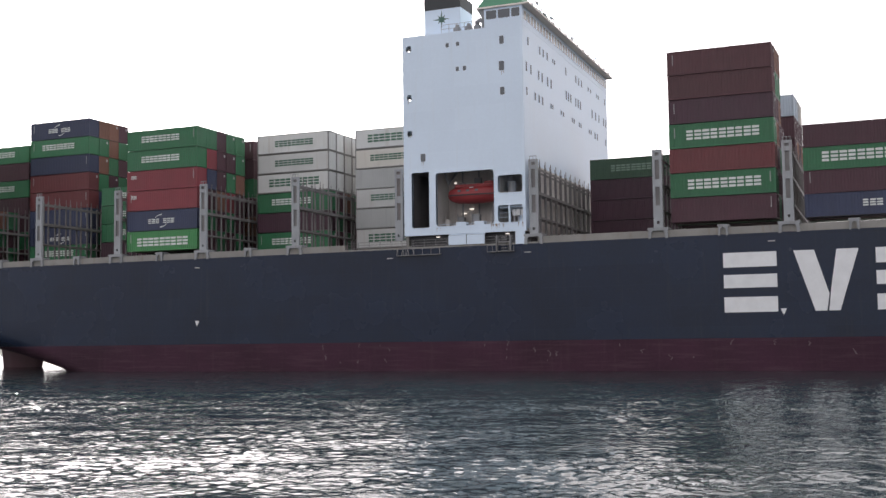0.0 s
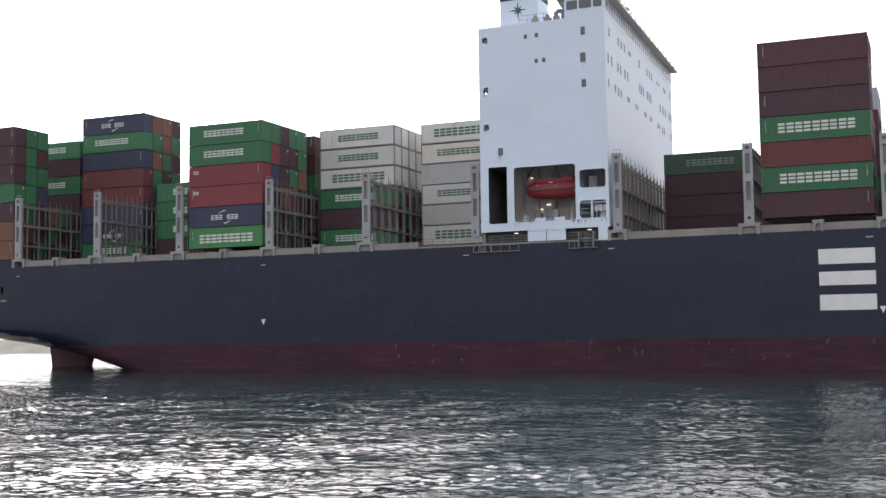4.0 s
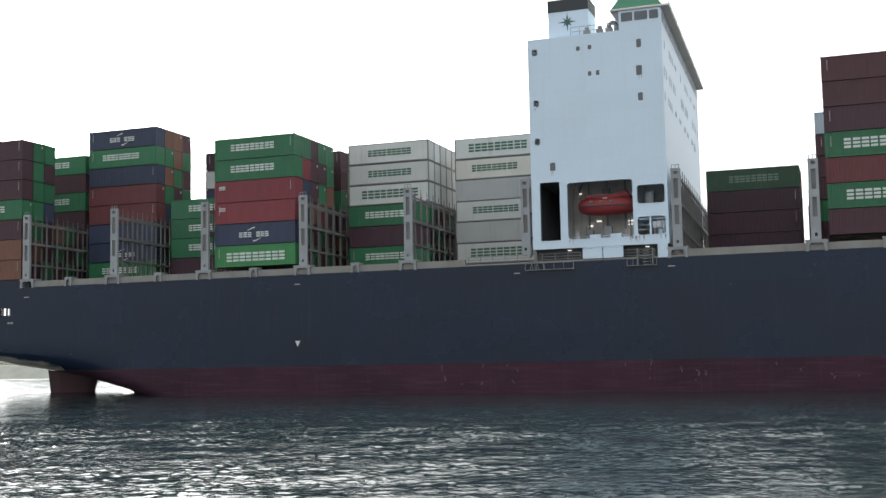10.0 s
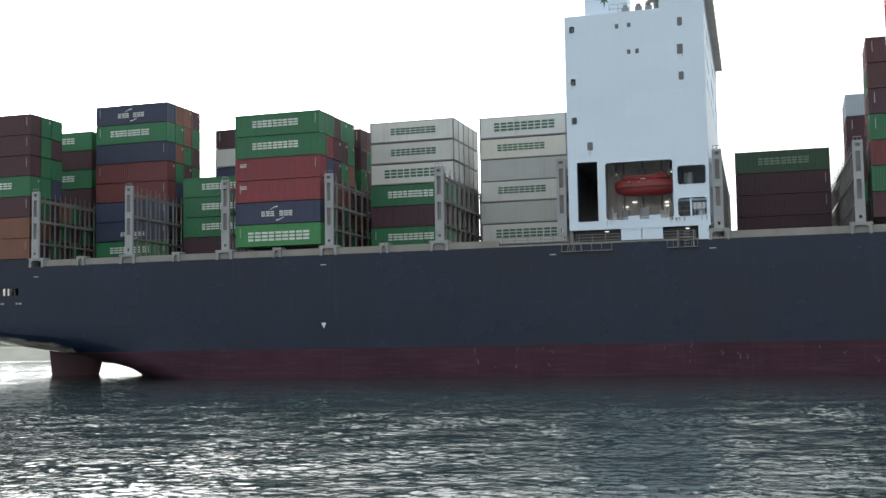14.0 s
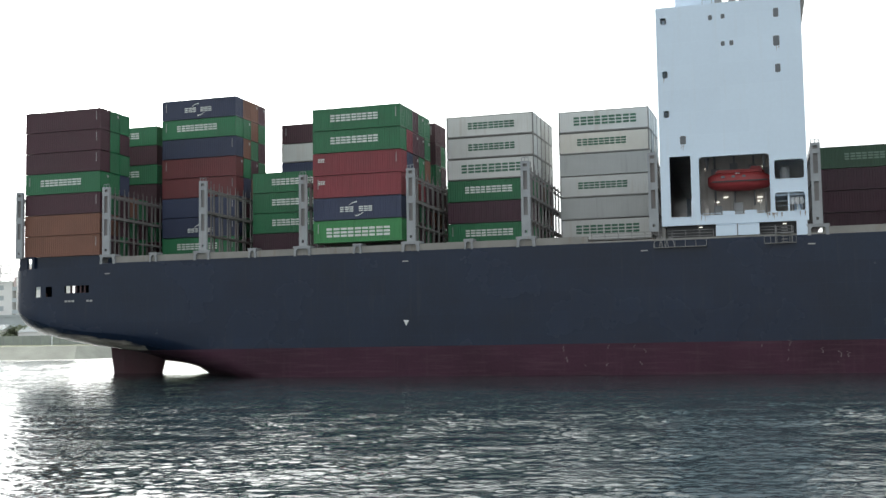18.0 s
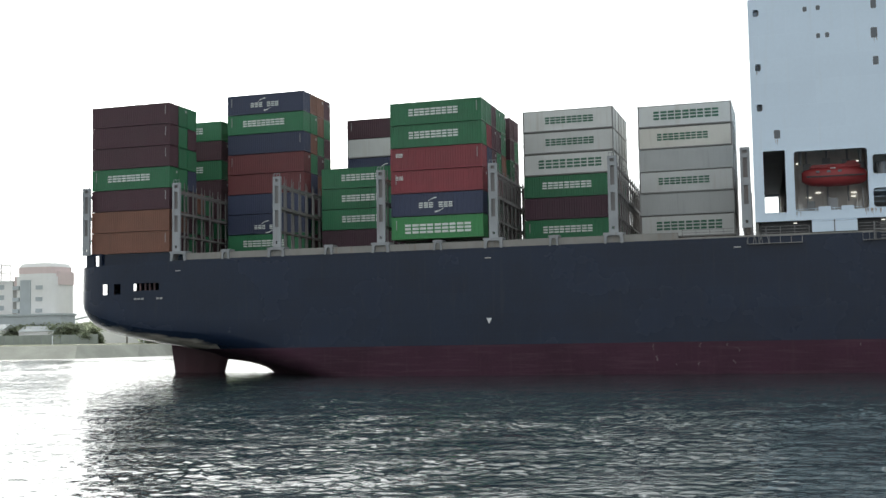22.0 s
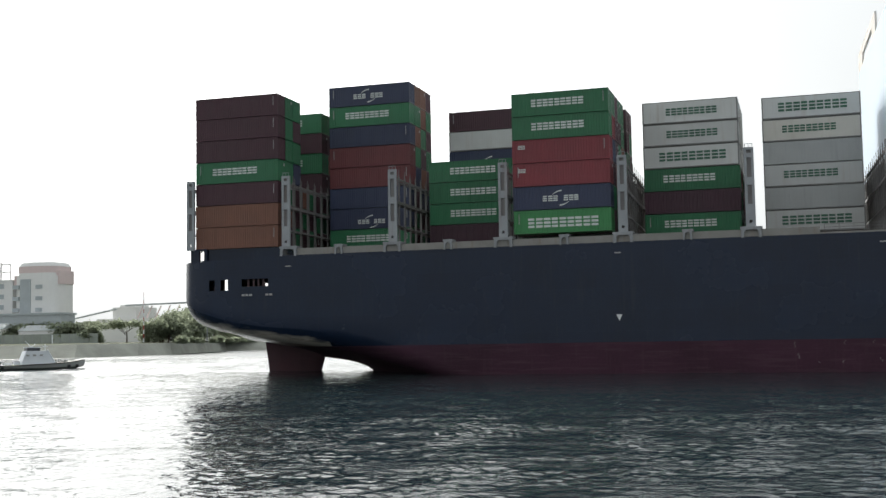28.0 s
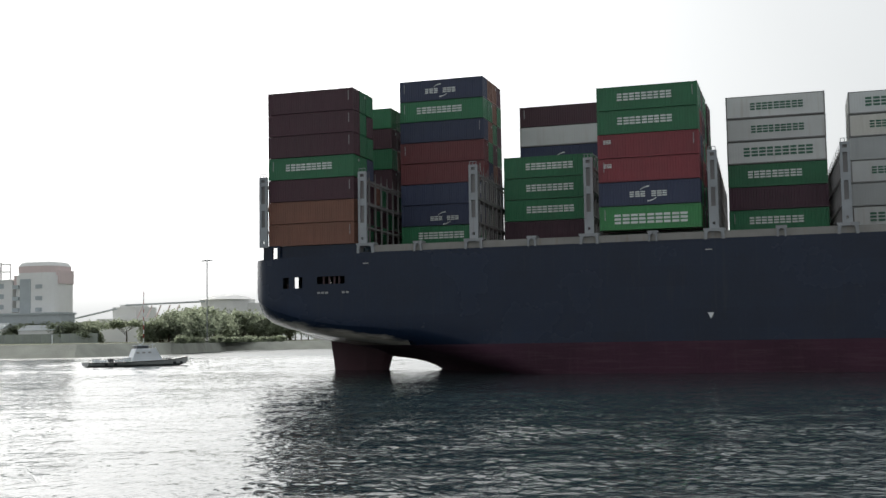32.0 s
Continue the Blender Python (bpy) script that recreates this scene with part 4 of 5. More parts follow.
def lettering(parent, kind, material):
    """Plain bars, a set of three for each painted sign."""
    x0, z0, wide, high, cells = STYLES[kind]
    step = wide / len(cells)
    for i, c in enumerate(cells):
        if c == "1":
            shared("letter_bar", bar_mesh(round(step * (0.84 if i % 3 else 0.78), 2), high, material), parent, at=pose(x0 + step * (i + 0.08), 0, z0))
    if kind in ("pair", "low"):
        shared("arc", swoosh_mesh(material), parent, at=pose(x0 + wide * 0.28, 0, z0 + high + 0.12))
        shared("arc", swoosh_mesh(material), parent, at=pose(x0 + wide * 0.72, 0.018, z0 - 0.12, 0, 180, 0))


MARKS_RIGHT = mesh_of("marking", boxes(*[(11.52, 11.63, -0.012, 0.03, 1.3 + 0.21 * i, 1.46 + 0.21 * i) for i in range(6)]), MARKING)
MARKS_LEFT = mesh_of("marking", boxes(*[(0.62, 0.73, -0.012, 0.03, 1.25 + 0.21 * i, 1.41 + 0.21 * i) for i in range(6)]), MARKING)
MARKS_END = mesh_of("marking", boxes((LONG - 0.02, LONG + 0.012, 1.75, 2.1, 2.15, 2.5)), MARKING)


def container(x, y, z, tone, word="", high=HIGH, seed=0):
    ob = new("shipping_container")
    kit = box_meshes(tone, high)
    look_of = "with white painted lettering" if word and tone not in "WC" else "with green painted lettering" if word else "stacked on the ship"
    tagged(ob, "%s steel forty-foot shipping container %s" % (TONE[tone], look_of), "container", "containers stacked on the ship")
    for name, key in (("side_panel", "side_panel"), ("side_panel", "far_panel"), ("end_panel", "end_panel"), ("roof_panel", "roof_panel"), ("frame", "frame")):
        shared(name, kit[key], ob)
    shared("door", kit["door"], ob)
    shared("door", kit["door"], ob, at=pose(0, WIDE / 2, 0))
    if word:
        lettering(ob, word.split()[0], LETTER_GREEN if tone in "WC" else LETTER_FADED if "faded" in word else LETTER_WORN)
    if tone not in "WC":
        if seed % 3 == 0:
            shared("marking", MARKS_LEFT, ob)
        elif seed % 3 == 1:
            shared("marking", MARKS_RIGHT, ob)
        if seed % 2:
            shared("marking", MARKS_END, ob)
    aboard.append((ob, (x, y, z)))
    return ob


random.seed(11)
MIX = "MGMTBRGMMBGM"


def stack(x, y, tones, words=(), base=BASE, tier=TIER, high=HIGH):
    """A stack from the deck up; words maps a tier to its lettering."""
    words = dict(words)
    for i, tone in enumerate(tones):
        shift = random.uniform(-0.02, 0.02)
        container(x + shift, y, base + tier * i, tone, words.get(i, ""), high, random.randrange(6))


def anyhow(n):
    return "".join(random.choice(MIX) for _ in range(n))


def bay(x, rows, base=BASE):
    for y, tones, words in rows:
        stack(x, y, tones, words, base)


bay(-152.5, [(1.0, "TTMGMMM", {3: "name"}), (3.5, "MTGGGGG", {}), (6.0, "GMMBGMG", {}), (8.5, "MGT", {}), (11.0, "GMG", {})]
    + [(15.9 + 2.5 * i, t, w) for i, (t, w) in enumerate((("MGMMGMG", {4: "name", 6: "name"}), ("GMGMTMG", {}), (anyhow(7), {}), (anyhow(7), {})))], 17.05)
bay(-138.35, [(14.2, "GBBDDBGB", {0: "name", 1: "low", 6: "name", 7: "pair"}), (16.7, "MGMBGTGT", {}), (19.2, "GMBTMGTT", {}), (21.7, anyhow(8), {})])
bay(-123.3, [(13.9, "PGGG", {1: "late", 2: "late", 3: "late"}), (16.4, "GMMG", {}), (18.9, "MGTB", {}), (21.4, "GMGM", {}), (23.9, "MGTMBWM", {4: "low"}), (26.4, anyhow(7), {}), (28.9, anyhow(7), {})])
bay(-108.2, [(1.1, "VBRRGG", {0: "great", 1: "pair", 2: "short", 3: "short", 4: "name", 5: "name"}), (3.6, "MGMBRG", {}), (6.1, "GMTMMM", {}), (8.6, "MGRGMG", {}), (11.1, "GMMTGG", {})]
    + [(16.0 + 2.5 * i, t, {}) for i, t in enumerate(("MTMGMM", "GMMMGM"))])
bay(-93.45, [(13.0, "GPGWWW", {0: "name", 2: "name", 3: "wide", 4: "late", 5: "late"}), (15.5, "MGMWWW", {}), (18.0, "GMTWWW", {}), (20.5, "MMGWWW", {}), (23.0, "GTMWWW", {})])
bay(-78.4, [(16.0, "WYWYCW", {0: "wide", 2: "name", 4: "name", 5: "wide"}), (18.5, "YWYWWW", {}), (21.0, "WYYWCW", {}), (23.5, "YWWYWW", {})], 17.42)
bay(-44.6, [(23.2, "PPPE", {3: "late faded"}), (25.7, "MGMM", {}), (28.2, "GMMT", {})], 17.42)
bay(-28.6, [(1.1, "MGDGPQQ", {1: "wide", 3: "wide"}), (3.6, "GMMTMGT", {}), (6.1, "MMGMTGT", {}), (8.6, "MGMM", {})], 17.5)
first_long = len(aboard)
bay(-30.15, [(23.6 + 2.5 * i, t, {}) for i, t in enumerate(("MGMMML", "GMMTML", "MMGMMY", "GMMTMC"))], 18.45)
for ob, place in aboard[first_long:]:
    ob.scale.x = 1.125  # forty-five-foot boxes
    tagged(ob, ob["label"].replace("forty-foot", "forty-five-foot"))
for y, tones, words in ((1.1, "BMGM", {0: "dotted", 2: "wide"}), (3.6, "MGMT", {}), (6.1, "GMMM", {})):
    stack(-13.3, y, tones, words, 17.35, 2.67, 2.65)

# ---- the lifeboat in its bay ----
lifeboat = new("lifeboat")
tagged(lifeboat, "red-orange enclosed lifeboat hanging in the deckhouse bay", "lifeboat")
bm = bmesh.new()
rings = []
for f, w, lo, hi in ((0, 0.55, 0.7, 1.75), (0.05, 0.85, 0.4, 2.0), (0.16, 1.15, 0.12, 2.2), (0.4, 1.3, 0.0, 2.3), (0.65, 1.3, 0.0, 2.35), (0.85, 1.05, 0.12, 2.2), (0.95, 0.7, 0.3, 1.9), (1.0, 0.35, 0.6, 1.6)):
    c, h = (lo + hi) / 2, (hi - lo) / 2
    rings.append([bm.verts.new((7.2 * f, w * math.copysign(abs(math.cos(a)) ** 0.7, math.cos(a)), c + h * math.copysign(abs(math.sin(a)) ** 0.8, math.sin(a)))) for a in [2 * math.pi * i / 16 for i in range(16)]])
for r, s in zip(rings, rings[1:]):
    for i in range(16):
        f = bm.faces.new((r[i], r[(i + 1) % 16], s[(i + 1) % 16], s[i]))
        f.smooth = True
bm.faces.new(rings[0])
bm.faces.new(rings[-1][::-1])
bmesh.ops.recalc_face_normals(bm, faces=bm.faces)
part("boat_hull", bm, ORANGE, lifeboat)
part("fender_strip", boxes((0.5, 6.9, -1.36, -1.26, 1.0, 1.14)), DARK, lifeboat)
bm = boxes((0.9, 6.5, -0.95, 0.95, 1.9, 2.5))
bmesh.ops.bevel(bm, geom=bm.edges[:], offset=0.22, segments=3, affect="EDGES")
part("canopy", bm, ORANGE, lifeboat)
bm = boxes((4.9, 6.2, -0.6, 0.6, 2.4, 2.85))
bmesh.ops.bevel(bm, geom=bm.edges[:], offset=0.15, segments=2, affect="EDGES")
part("coxswain_hood", bm, ORANGE, lifeboat)
part("reflective_strip", boxes((3.2, 3.75, -1.19, -1.1, 1.95, 2.05)), LETTER, lifeboat)
for u in (1.6, 2.8, 4.0):
    part("porthole", boxes((u, u + 0.4, -1.3, -1.12, 1.5, 1.75)), GLASS, lifeboat)
aboard.append((lifeboat, (-57.8, 2.75, 21.45)))

# ---- fittings of the bay and the deck edge ----
bm = bmesh.new()
for y in (0.8, 1.3):
    rod(bm, (-51.2, y, 17.75), (-51.2, y, 20.9), 0.05)
for i in range(9):
    rod(bm, (-51.2, 0.8, 18.0 + 0.33 * i), (-51.2, 1.3, 18.0 + 0.33 * i), 0.035)
part("bay_ladder", bm, SHIP_GREY, house)
for x, z in ((-57.6, 24.3), (-55.4, 24.9), (-53.2, 24.6), (-51.6, 24.2)):
    part("pipe_box", boxes((x, x + 0.9, 5.4, 6.0, z - 0.5, z + 0.3)), SHIP_GREY, house)
for x in (-57.2, -54.9, -52.6):
    bm = bmesh.new()
    rod(bm, (x, 5.8, 17.75), (x, 5.8, 26.2), 0.12)
    part("stanchion", bm, SHIP_GREY, house)
bm = bmesh.new()
for i in range(8):
    u = -58.4 + i
    rod(bm, (u, 0.75, 17.75), (u, 0.75, 18.75), 0.03)
for dz in (0.5, 1.0):
    rod(bm, (-58.4, 0.75, 17.75 + dz), (-51.4, 0.75, 17.75 + dz), 0.03)
part("bay_rail", bm, SHIP_WHITE, house)
bm = bmesh.new()
for z in (19.2, 19.75):
    rod(bm, (-50.1, 0.3, z), (-48.7, 0.3, z), 0.03)
part("opening_rail", bm, SHIP_WHITE, house)
for x0, x1 in ((-56.9, -54.5), (-54.4, -52.0)):
    part("panel_top", boxes((x0, x1, 0.06, 0.16, 17.24, 17.39)), SHIP_WHITE, house)
for u, w in ((-48.3, 0.28), (-47.75, 0.3), (-47.2, 0.24)):
    bm = bmesh.new()
    rod(bm, (u, 0.9, 18.6), (u, 0.9, 19.6), 0.05, 6)
    rod(bm, (u, 0.9, 19.4), (u, 0.9, 20.2), w, 8)
    part("rescue_float", bm, LETTER, house)
part("opening_post", boxes((-48.75, -48.55, 0.0, 0.4, 18.55, 20.7)), SHIP_WHITE, house)
bm = bmesh.new()
rod(bm, (-47.6, 1.6, 17.75), (-47.6, 1.6, 19.7), 0.5, 10)
part("tank", bm, SHIP_WHITE, house)
bm = bmesh.new()
rod(bm, (-49.0, 2.2, 22.15), (-49.0, 2.2, 23.9), 0.55, 10)
part("tank", bm, SHIP_GREY, house)
for x in (-57.9, -51.3):
    bm = bmesh.new()
    rod(bm, (x, 0.9, 26.1), (x, 2.6, 24.2), 0.16)
    rod(bm, (x, 2.6, 24.2), (x, 5.6, 26.1), 0.16)
    part("davit_arm", bm, SHIP_GREY, house)
for x, z, w in ((-57.35, 20.6, 0.55), (-56.25, 21.15, 0.55), (-52.3, 21.0, 0.6), (-52.3, 20.55, 0.5), (-58.4, 24.75, 0.25), (-51.6, 24.7, 0.3)):
    part("bay_lamp", boxes((x, x + w, 5.78, 6.02, z - 0.05, z + 0.05)), GLOW, house, "lit lamp tube")
for x, y, z, w in ((-58.3, 2.4, 17.75, 0.5), (-57.3, 4.0, 17.75, 0.9), (-55.0, 3.2, 17.75, 1.1), (-52.9, 4.4, 17.75, 0.8), (-51.9, 2.0, 17.75, 0.5)):
    bm = boxes((x, x + w, y, y + 0.7, z, z + 1.3 + w))
    rod(bm, (x + 0.1, y - 0.1, z), (x + 0.1, y - 0.1, z + 2.6), 0.05)
    part("winch_stand", bm, SHIP_GREY if w > 0.8 else ALCOVE, house)
for x in (-56.1, -53.6):
    part("raft_locker", boxes((x, x + 1.35, 0.6, 1.5, 17.75, 18.95)), SHIP_WHITE, house)
for x0, x1 in ((-56.9, -54.5), (-54.4, -52.0)):
    part("embarkation_panel", boxes((x0, x1, -0.12, 0.0, 16.0, 17.2)), SHIP_WHITE, house)
for x in (-58.9, -49.4):
    part("deck_lamp", boxes((x, x + 0.4, 0.5, 1.02, 17.14, 17.2)), GLOW, house, "lit lamp tube")
part("house_leg", boxes((-47.9, -46.7, -0.02, 0.3, TOP, 17.4)), SHIP_WHITE, house)
part("house_plinth", boxes((AFT + 0.3, FORE - 0.3, 1.0, 45.0, TOP - 0.05, 15.69), (AFT + 0.5, FORE - 0.5, 1.0, 5.9, 15.69, 17.44)), DARK, house)
for x0, x1, z in ((-71.5, -57.2, 15.75), (-52.0, -48.3, 15.75)):
    bm = bmesh.new()
    n = int((x1 - x0) / 1.5)
    for i in range(n + 1):
        u = x0 + (x1 - x0) * i / n
        rod(bm, (u, 0.15, z), (u, 0.15, z + 1.1), 0.035)
    for dz in (0.4, 0.75, 1.1):
        rod(bm, (x0, 0.15, z + dz), (x1, 0.15, z + dz), 0.03)
    part("deck_rail", bm, RAIL_GREY, ship)
for x0, x1 in ((-64.0, -58.0), (-51.5, -48.0)):
    bm = boxes((x0, x1, -0.5, 0.0, 14.85, 14.93))
    for u in np.linspace(x0, x1, 6):
        rod(bm, (u, -0.45, 14.9), (u, -0.45, 15.75), 0.03)
    rod(bm, (x0, -0.45, 15.7), (x1, -0.45, 15.7), 0.03)
    part("side_platform", bm, RAIL_GREY, ship)
ladder = boxes((-50.3, -50.2, -0.62, -0.02, 14.9, 16.9), (-48.5, -48.4, -0.62, -0.02, 14.9, 16.9), (-50.2, -48.5, -0.5, -0.1, 16.0, 16.1))
for k in range(6):
    box(ladder, -49.6, -48.9, -0.6, -0.3, 14.95 + 0.33 * k, 15.02 + 0.33 * k)
part("boarding_ladder", ladder, RAIL_GREY, ship)
for x, w in ((-63.6, 0.5), (-62.9, 0.5), (-62.2, 0.5)):
    bm = bmesh.new()
    rings = []
    for k in range(9):
        a = math.pi * k / 8
        rings.append([bm.verts.new((x + (w + 0.05 * math.cos(c)) * math.cos(a), -0.3 + 0.05 * math.sin(c), 14.9 + (1.1 + 0.05 * math.cos(c)) * math.sin(a))) for c in (0, 1.26, 2.51, 3.77, 5.03)])
    for p, q in zip(rings, rings[1:]):
        for c in range(5):
            bm.faces.new((p[c], p[(c + 1) % 5], q[(c + 1) % 5], q[c]))
    part("hose_loop", bm, RAIL_GREY, ship)
part("gutter_rail", boxes((-72, -45, 0.02, 0.28, TOP, 15.95)), COAMING, ship)

# ---- far shore ----
SHORE = [(-4000, -200), (-900, 215), (-420, 305), (-259, 331), (-236, 339), (-232, 372), (-237, 404), (-254, 455), (-285, 540), (-275, 566), (-120, 640), (400, 790), (1600, 950), (4000, 1200)]
bm = bmesh.new()
crest = [bm.verts.new((x - 5, y + 9, 4.6)) for x, y in SHORE]
inner = [bm.verts.new((x - 40, y + 60, 5.2)) for x, y in SHORE]
back = [bm.verts.new((x - 300, 4200, 6.0)) for x, y in SHORE]
for a, b in ((crest, inner), (inner, back)):
    for i in range(len(SHORE) - 1):
        bm.faces.new((a[i], a[i + 1], b[i + 1], b[i]))
ground = part("ground", bm, EARTH, None, "flat grassy shore behind the stone bank")
tagged(ground, category="ground", kind="structure")
bm = bmesh.new()
low = [bm.verts.new((x, y, -1.0)) for x, y in SHORE]
high = [bm.verts.new((x - 5, y + 9, 4.602)) for x, y in SHORE]
for i in range(len(SHORE) - 1):
    bm.faces.new((low[i], low[i + 1], high[i + 1], high[i]))
bank = part("embankment", bm, REVET, None, "sloping grey stone bank along the water")
tagged(bank, category="embankment", kind="structure")


def building(name, label, x0, x1, y0, y1, z0, z1, wall_material, rows, cols):
    ob = part(name, boxes((x0, x1, y0, y1, z0, z1)), wall_material, None, label)
    tagged(ob, category="building")
    part("roof_slab", boxes((x0 - 0.5, x1 + 0.5, y0 - 0.5, y1 + 0.5, z1, z1 + 0.8)), wall_material, ob)
    for r in range(rows):
        for c in range(cols):
            w = (x1 - x0) / cols
            h = (z1 - z0) / rows
            part("window", boxes((x0 + w * (c + 0.15), x0 + w * (c + 0.85), y0 - 0.06, y0 + 0.1, z0 + h * (r + 0.35), z0 + h * (r + 0.8))), FACADE_DARK, ob)
    return ob


# the rounded tower block
def tower():
    ob = new("tower_block")
    tagged(ob, "pale rounded tower block with a rose-coloured crown", "building")
    cx, cy = -306.8, 420.0
    bm = bmesh.new()
    outline = []
    for i in range(24):
        a = 2 * math.pi * i / 24
        outline.append((cx + 10.3 * math.copysign(abs(math.cos(a)) ** 0.55, math.cos(a)), cy + 9 * math.copysign(abs(math.sin(a)) ** 0.55, math.sin(a))))
    ring = [[bm.verts.new((cx + (x - cx) * s, cy + (y - cy) * s, z)) for x, y in outline] for s, z in ((1, 5), (1, 33.5), (0.93, 33.5), (0.93, 37.5), (0.84, 38.9), (0.76, 39.3))]
    for r, s in zip(ring, ring[1:]):
        for i in range(24):
            bm.faces.new((r[i], r[(i + 1) % 24], s[(i + 1) % 24], s[i]))
    bm.faces.new(ring[-1])
    bmesh.ops.recalc_face_normals(bm, faces=bm.faces)
    part("wall", bm, CONCRETE, ob)
    part("crown_band", (lambda b: ([b.faces.new([b.verts.new(p) for p in q]) for q in [[(cx + (x - cx) * f, cy + (y - cy) * f, z) for (x, y), f, z in ((outline[i], 0.935, 34.7), (outline[i - 23], 0.935, 34.7), (outline[i - 23], 0.935, 37.45), (outline[i], 0.935, 37.45))] for i in range(24)]], b)[-1])(bmesh.new()), ROSE, ob)
    part("crown", boxes((cx + 7.9, cx + 10.7, cy - 5, cy + 5, 30, 35.6), (cx - 11.6, cx - 8.6, cy - 5, cy + 5, 29, 33.9)), ROSE, ob)
    part("glazed_strip", boxes((cx - 5.4, cx - 0.4, cy - 9.4, cy - 8.9, 16, 32)), FACADE_DARK, ob)
    for r in range(3):
        for u in (-9.2, 2.1):
            part("window", boxes((cx + u, cx + u + 3.0, cy - 9.3, cy - 8.6, 18.4 + 4.8 * r, 20.0 + 4.8 * r)), FACADE_DARK, ob)
    return ob


tower()
block = building("office_block", "low pale block with dark window bands and a roof frame", -348, -319.2, 415, 430, 5, 31.5, CONCRETE, 6, 1)
for y in (417, 423):
    bm = bmesh.new()
    for x in (-331.5, -326.5):
        rod(bm, (x, y, 31.5), (x, y, 39.5), 0.35)
    for z in (36.2, 39.5):
        rod(bm, (-331.5, y, z), (-326.5, y, z), 0.35)
    part("roof_frame", bm, CONCRETE, block)
building("quay_building", "long low dark building with a pale roof edge", -348, -286.4, 402, 412, 5, 16.8, FACADE_DARK, 1, 12)
for x, y, w, d, h in ((-300, 394, 16, 8, 5.5), (-318, 392, 12, 8, 6.5)):
    shed = part("shed", boxes((x, x + w, y, y + d, 4.8, 4.8 + h)), CONCRETE, None, "small pale shed with a sheet roof")
    tagged(shed, category="shed")
    bm = bmesh.new()
    v = [bm.verts.new(p) for p in ((x - 0.4, y - 0.4, 4.8 + h), (x + w + 0.4, y - 0.4, 4.8 + h), (x + w + 0.4, y + d / 2, 7.0 + h), (x - 0.4, y + d / 2, 7.0 + h), (x + w + 0.4, y + d + 0.4, 4.8 + h), (x - 0.4, y + d + 0.4, 4.8 + h))]
    for f in ((0, 1, 2, 3), (3, 2, 4, 5), (1, 4, 2), (0, 3, 5), (0, 5, 4, 1)):
        bm.faces.new([v[i] for i in f])
    part("roof", bm, SHED_ROOF, shed)

# the hall with the long conveyor roof, and the flat dome behind the trees
hall = part("hall", boxes((-339, -325.5, 520, 540, 5, 23.2), (-336, -329, 522, 538, 23.2, 24.4), (-346, -306, 516, 519.9, 5, 17.3)), CONCRETE, None, "pale hall with sloping struts beside the trees")
tagged(hall, category="building")
for i in range(5):
    bm = bmesh.new()
    rod(bm, (-326 + 5.2 * i, 518, 12), (-320 + 5.2 * i, 518, 23.5), 0.35)
    part("strut", bm, ROSE, hall)
part("ridge_pipe", (lambda b: (rod(b, (-366, 518, 16.8), (-335.4, 518, 22.3), 0.5), rod(b, (-330, 518, 24.0), (-285, 518, 24.8), 0.5), b)[-1])(bmesh.new()), SHED_ROOF, hall)
dome = new("domed_hall")
tagged(dome, "wide flat-domed hall behind the trees", "building")
bm = bmesh.new()
ring = []
for r, z in ((16, 5), (16, 29.4), (17.3, 29.7), (11, 32.0), (4, 33.0)):
    ring.append([bm.verts.new((-332 + r * math.cos(2 * math.pi * i / 28), 632 + r * math.sin(2 * math.pi * i / 28), z)) for i in range(28)])
for r, s in zip(ring, ring[1:]):
    for i in range(28):
        bm.faces.new((r[i], r[(i + 1) % 28], s[(i + 1) % 28], s[i]))
bm.faces.new(ring[-1])
part("wall", bm, CONCRETE, dome)
part("annex", boxes((-318, -300, 628, 640, 5, 27.5)), CONCRETE, dome)

# the striped mast and the tall lamp post
mast = new("striped_mast")
tagged(mast, "thin red and white banded mast on the shore", "mast")
for i in range(12):
    bm = bmesh.new()
    rod(bm, (-249.3, 404, 5 + 1.65 * i), (-249.3, 404, 5 + 1.65 * (i + 1)), 0.22 - 0.008 * i, 8)
    part("band", bm, MAST_RED if i % 2 else BOAT_WHITE, mast)
lamp = new("lamp_post")
tagged(lamp, "tall thin lamp post with a wide head", "lamp post")
bm = bmesh.new()
rod(bm, (-246.5, 450, 5), (-246.5, 450, 39.8), 0.22, 8)
part("pole", bm, SHIP_GREY, lamp)
bm = bmesh.new()
for dx in (-1.7, 0, 1.7):
    box(bm, -246.5 + dx - 0.8, -246.5 + dx + 0.8, 449.4, 450.6, 39.8 - abs(dx) * 0.15, 40.15 - abs(dx) * 0.15)
part("lamp_head", bm, SHIP_GREY, lamp)


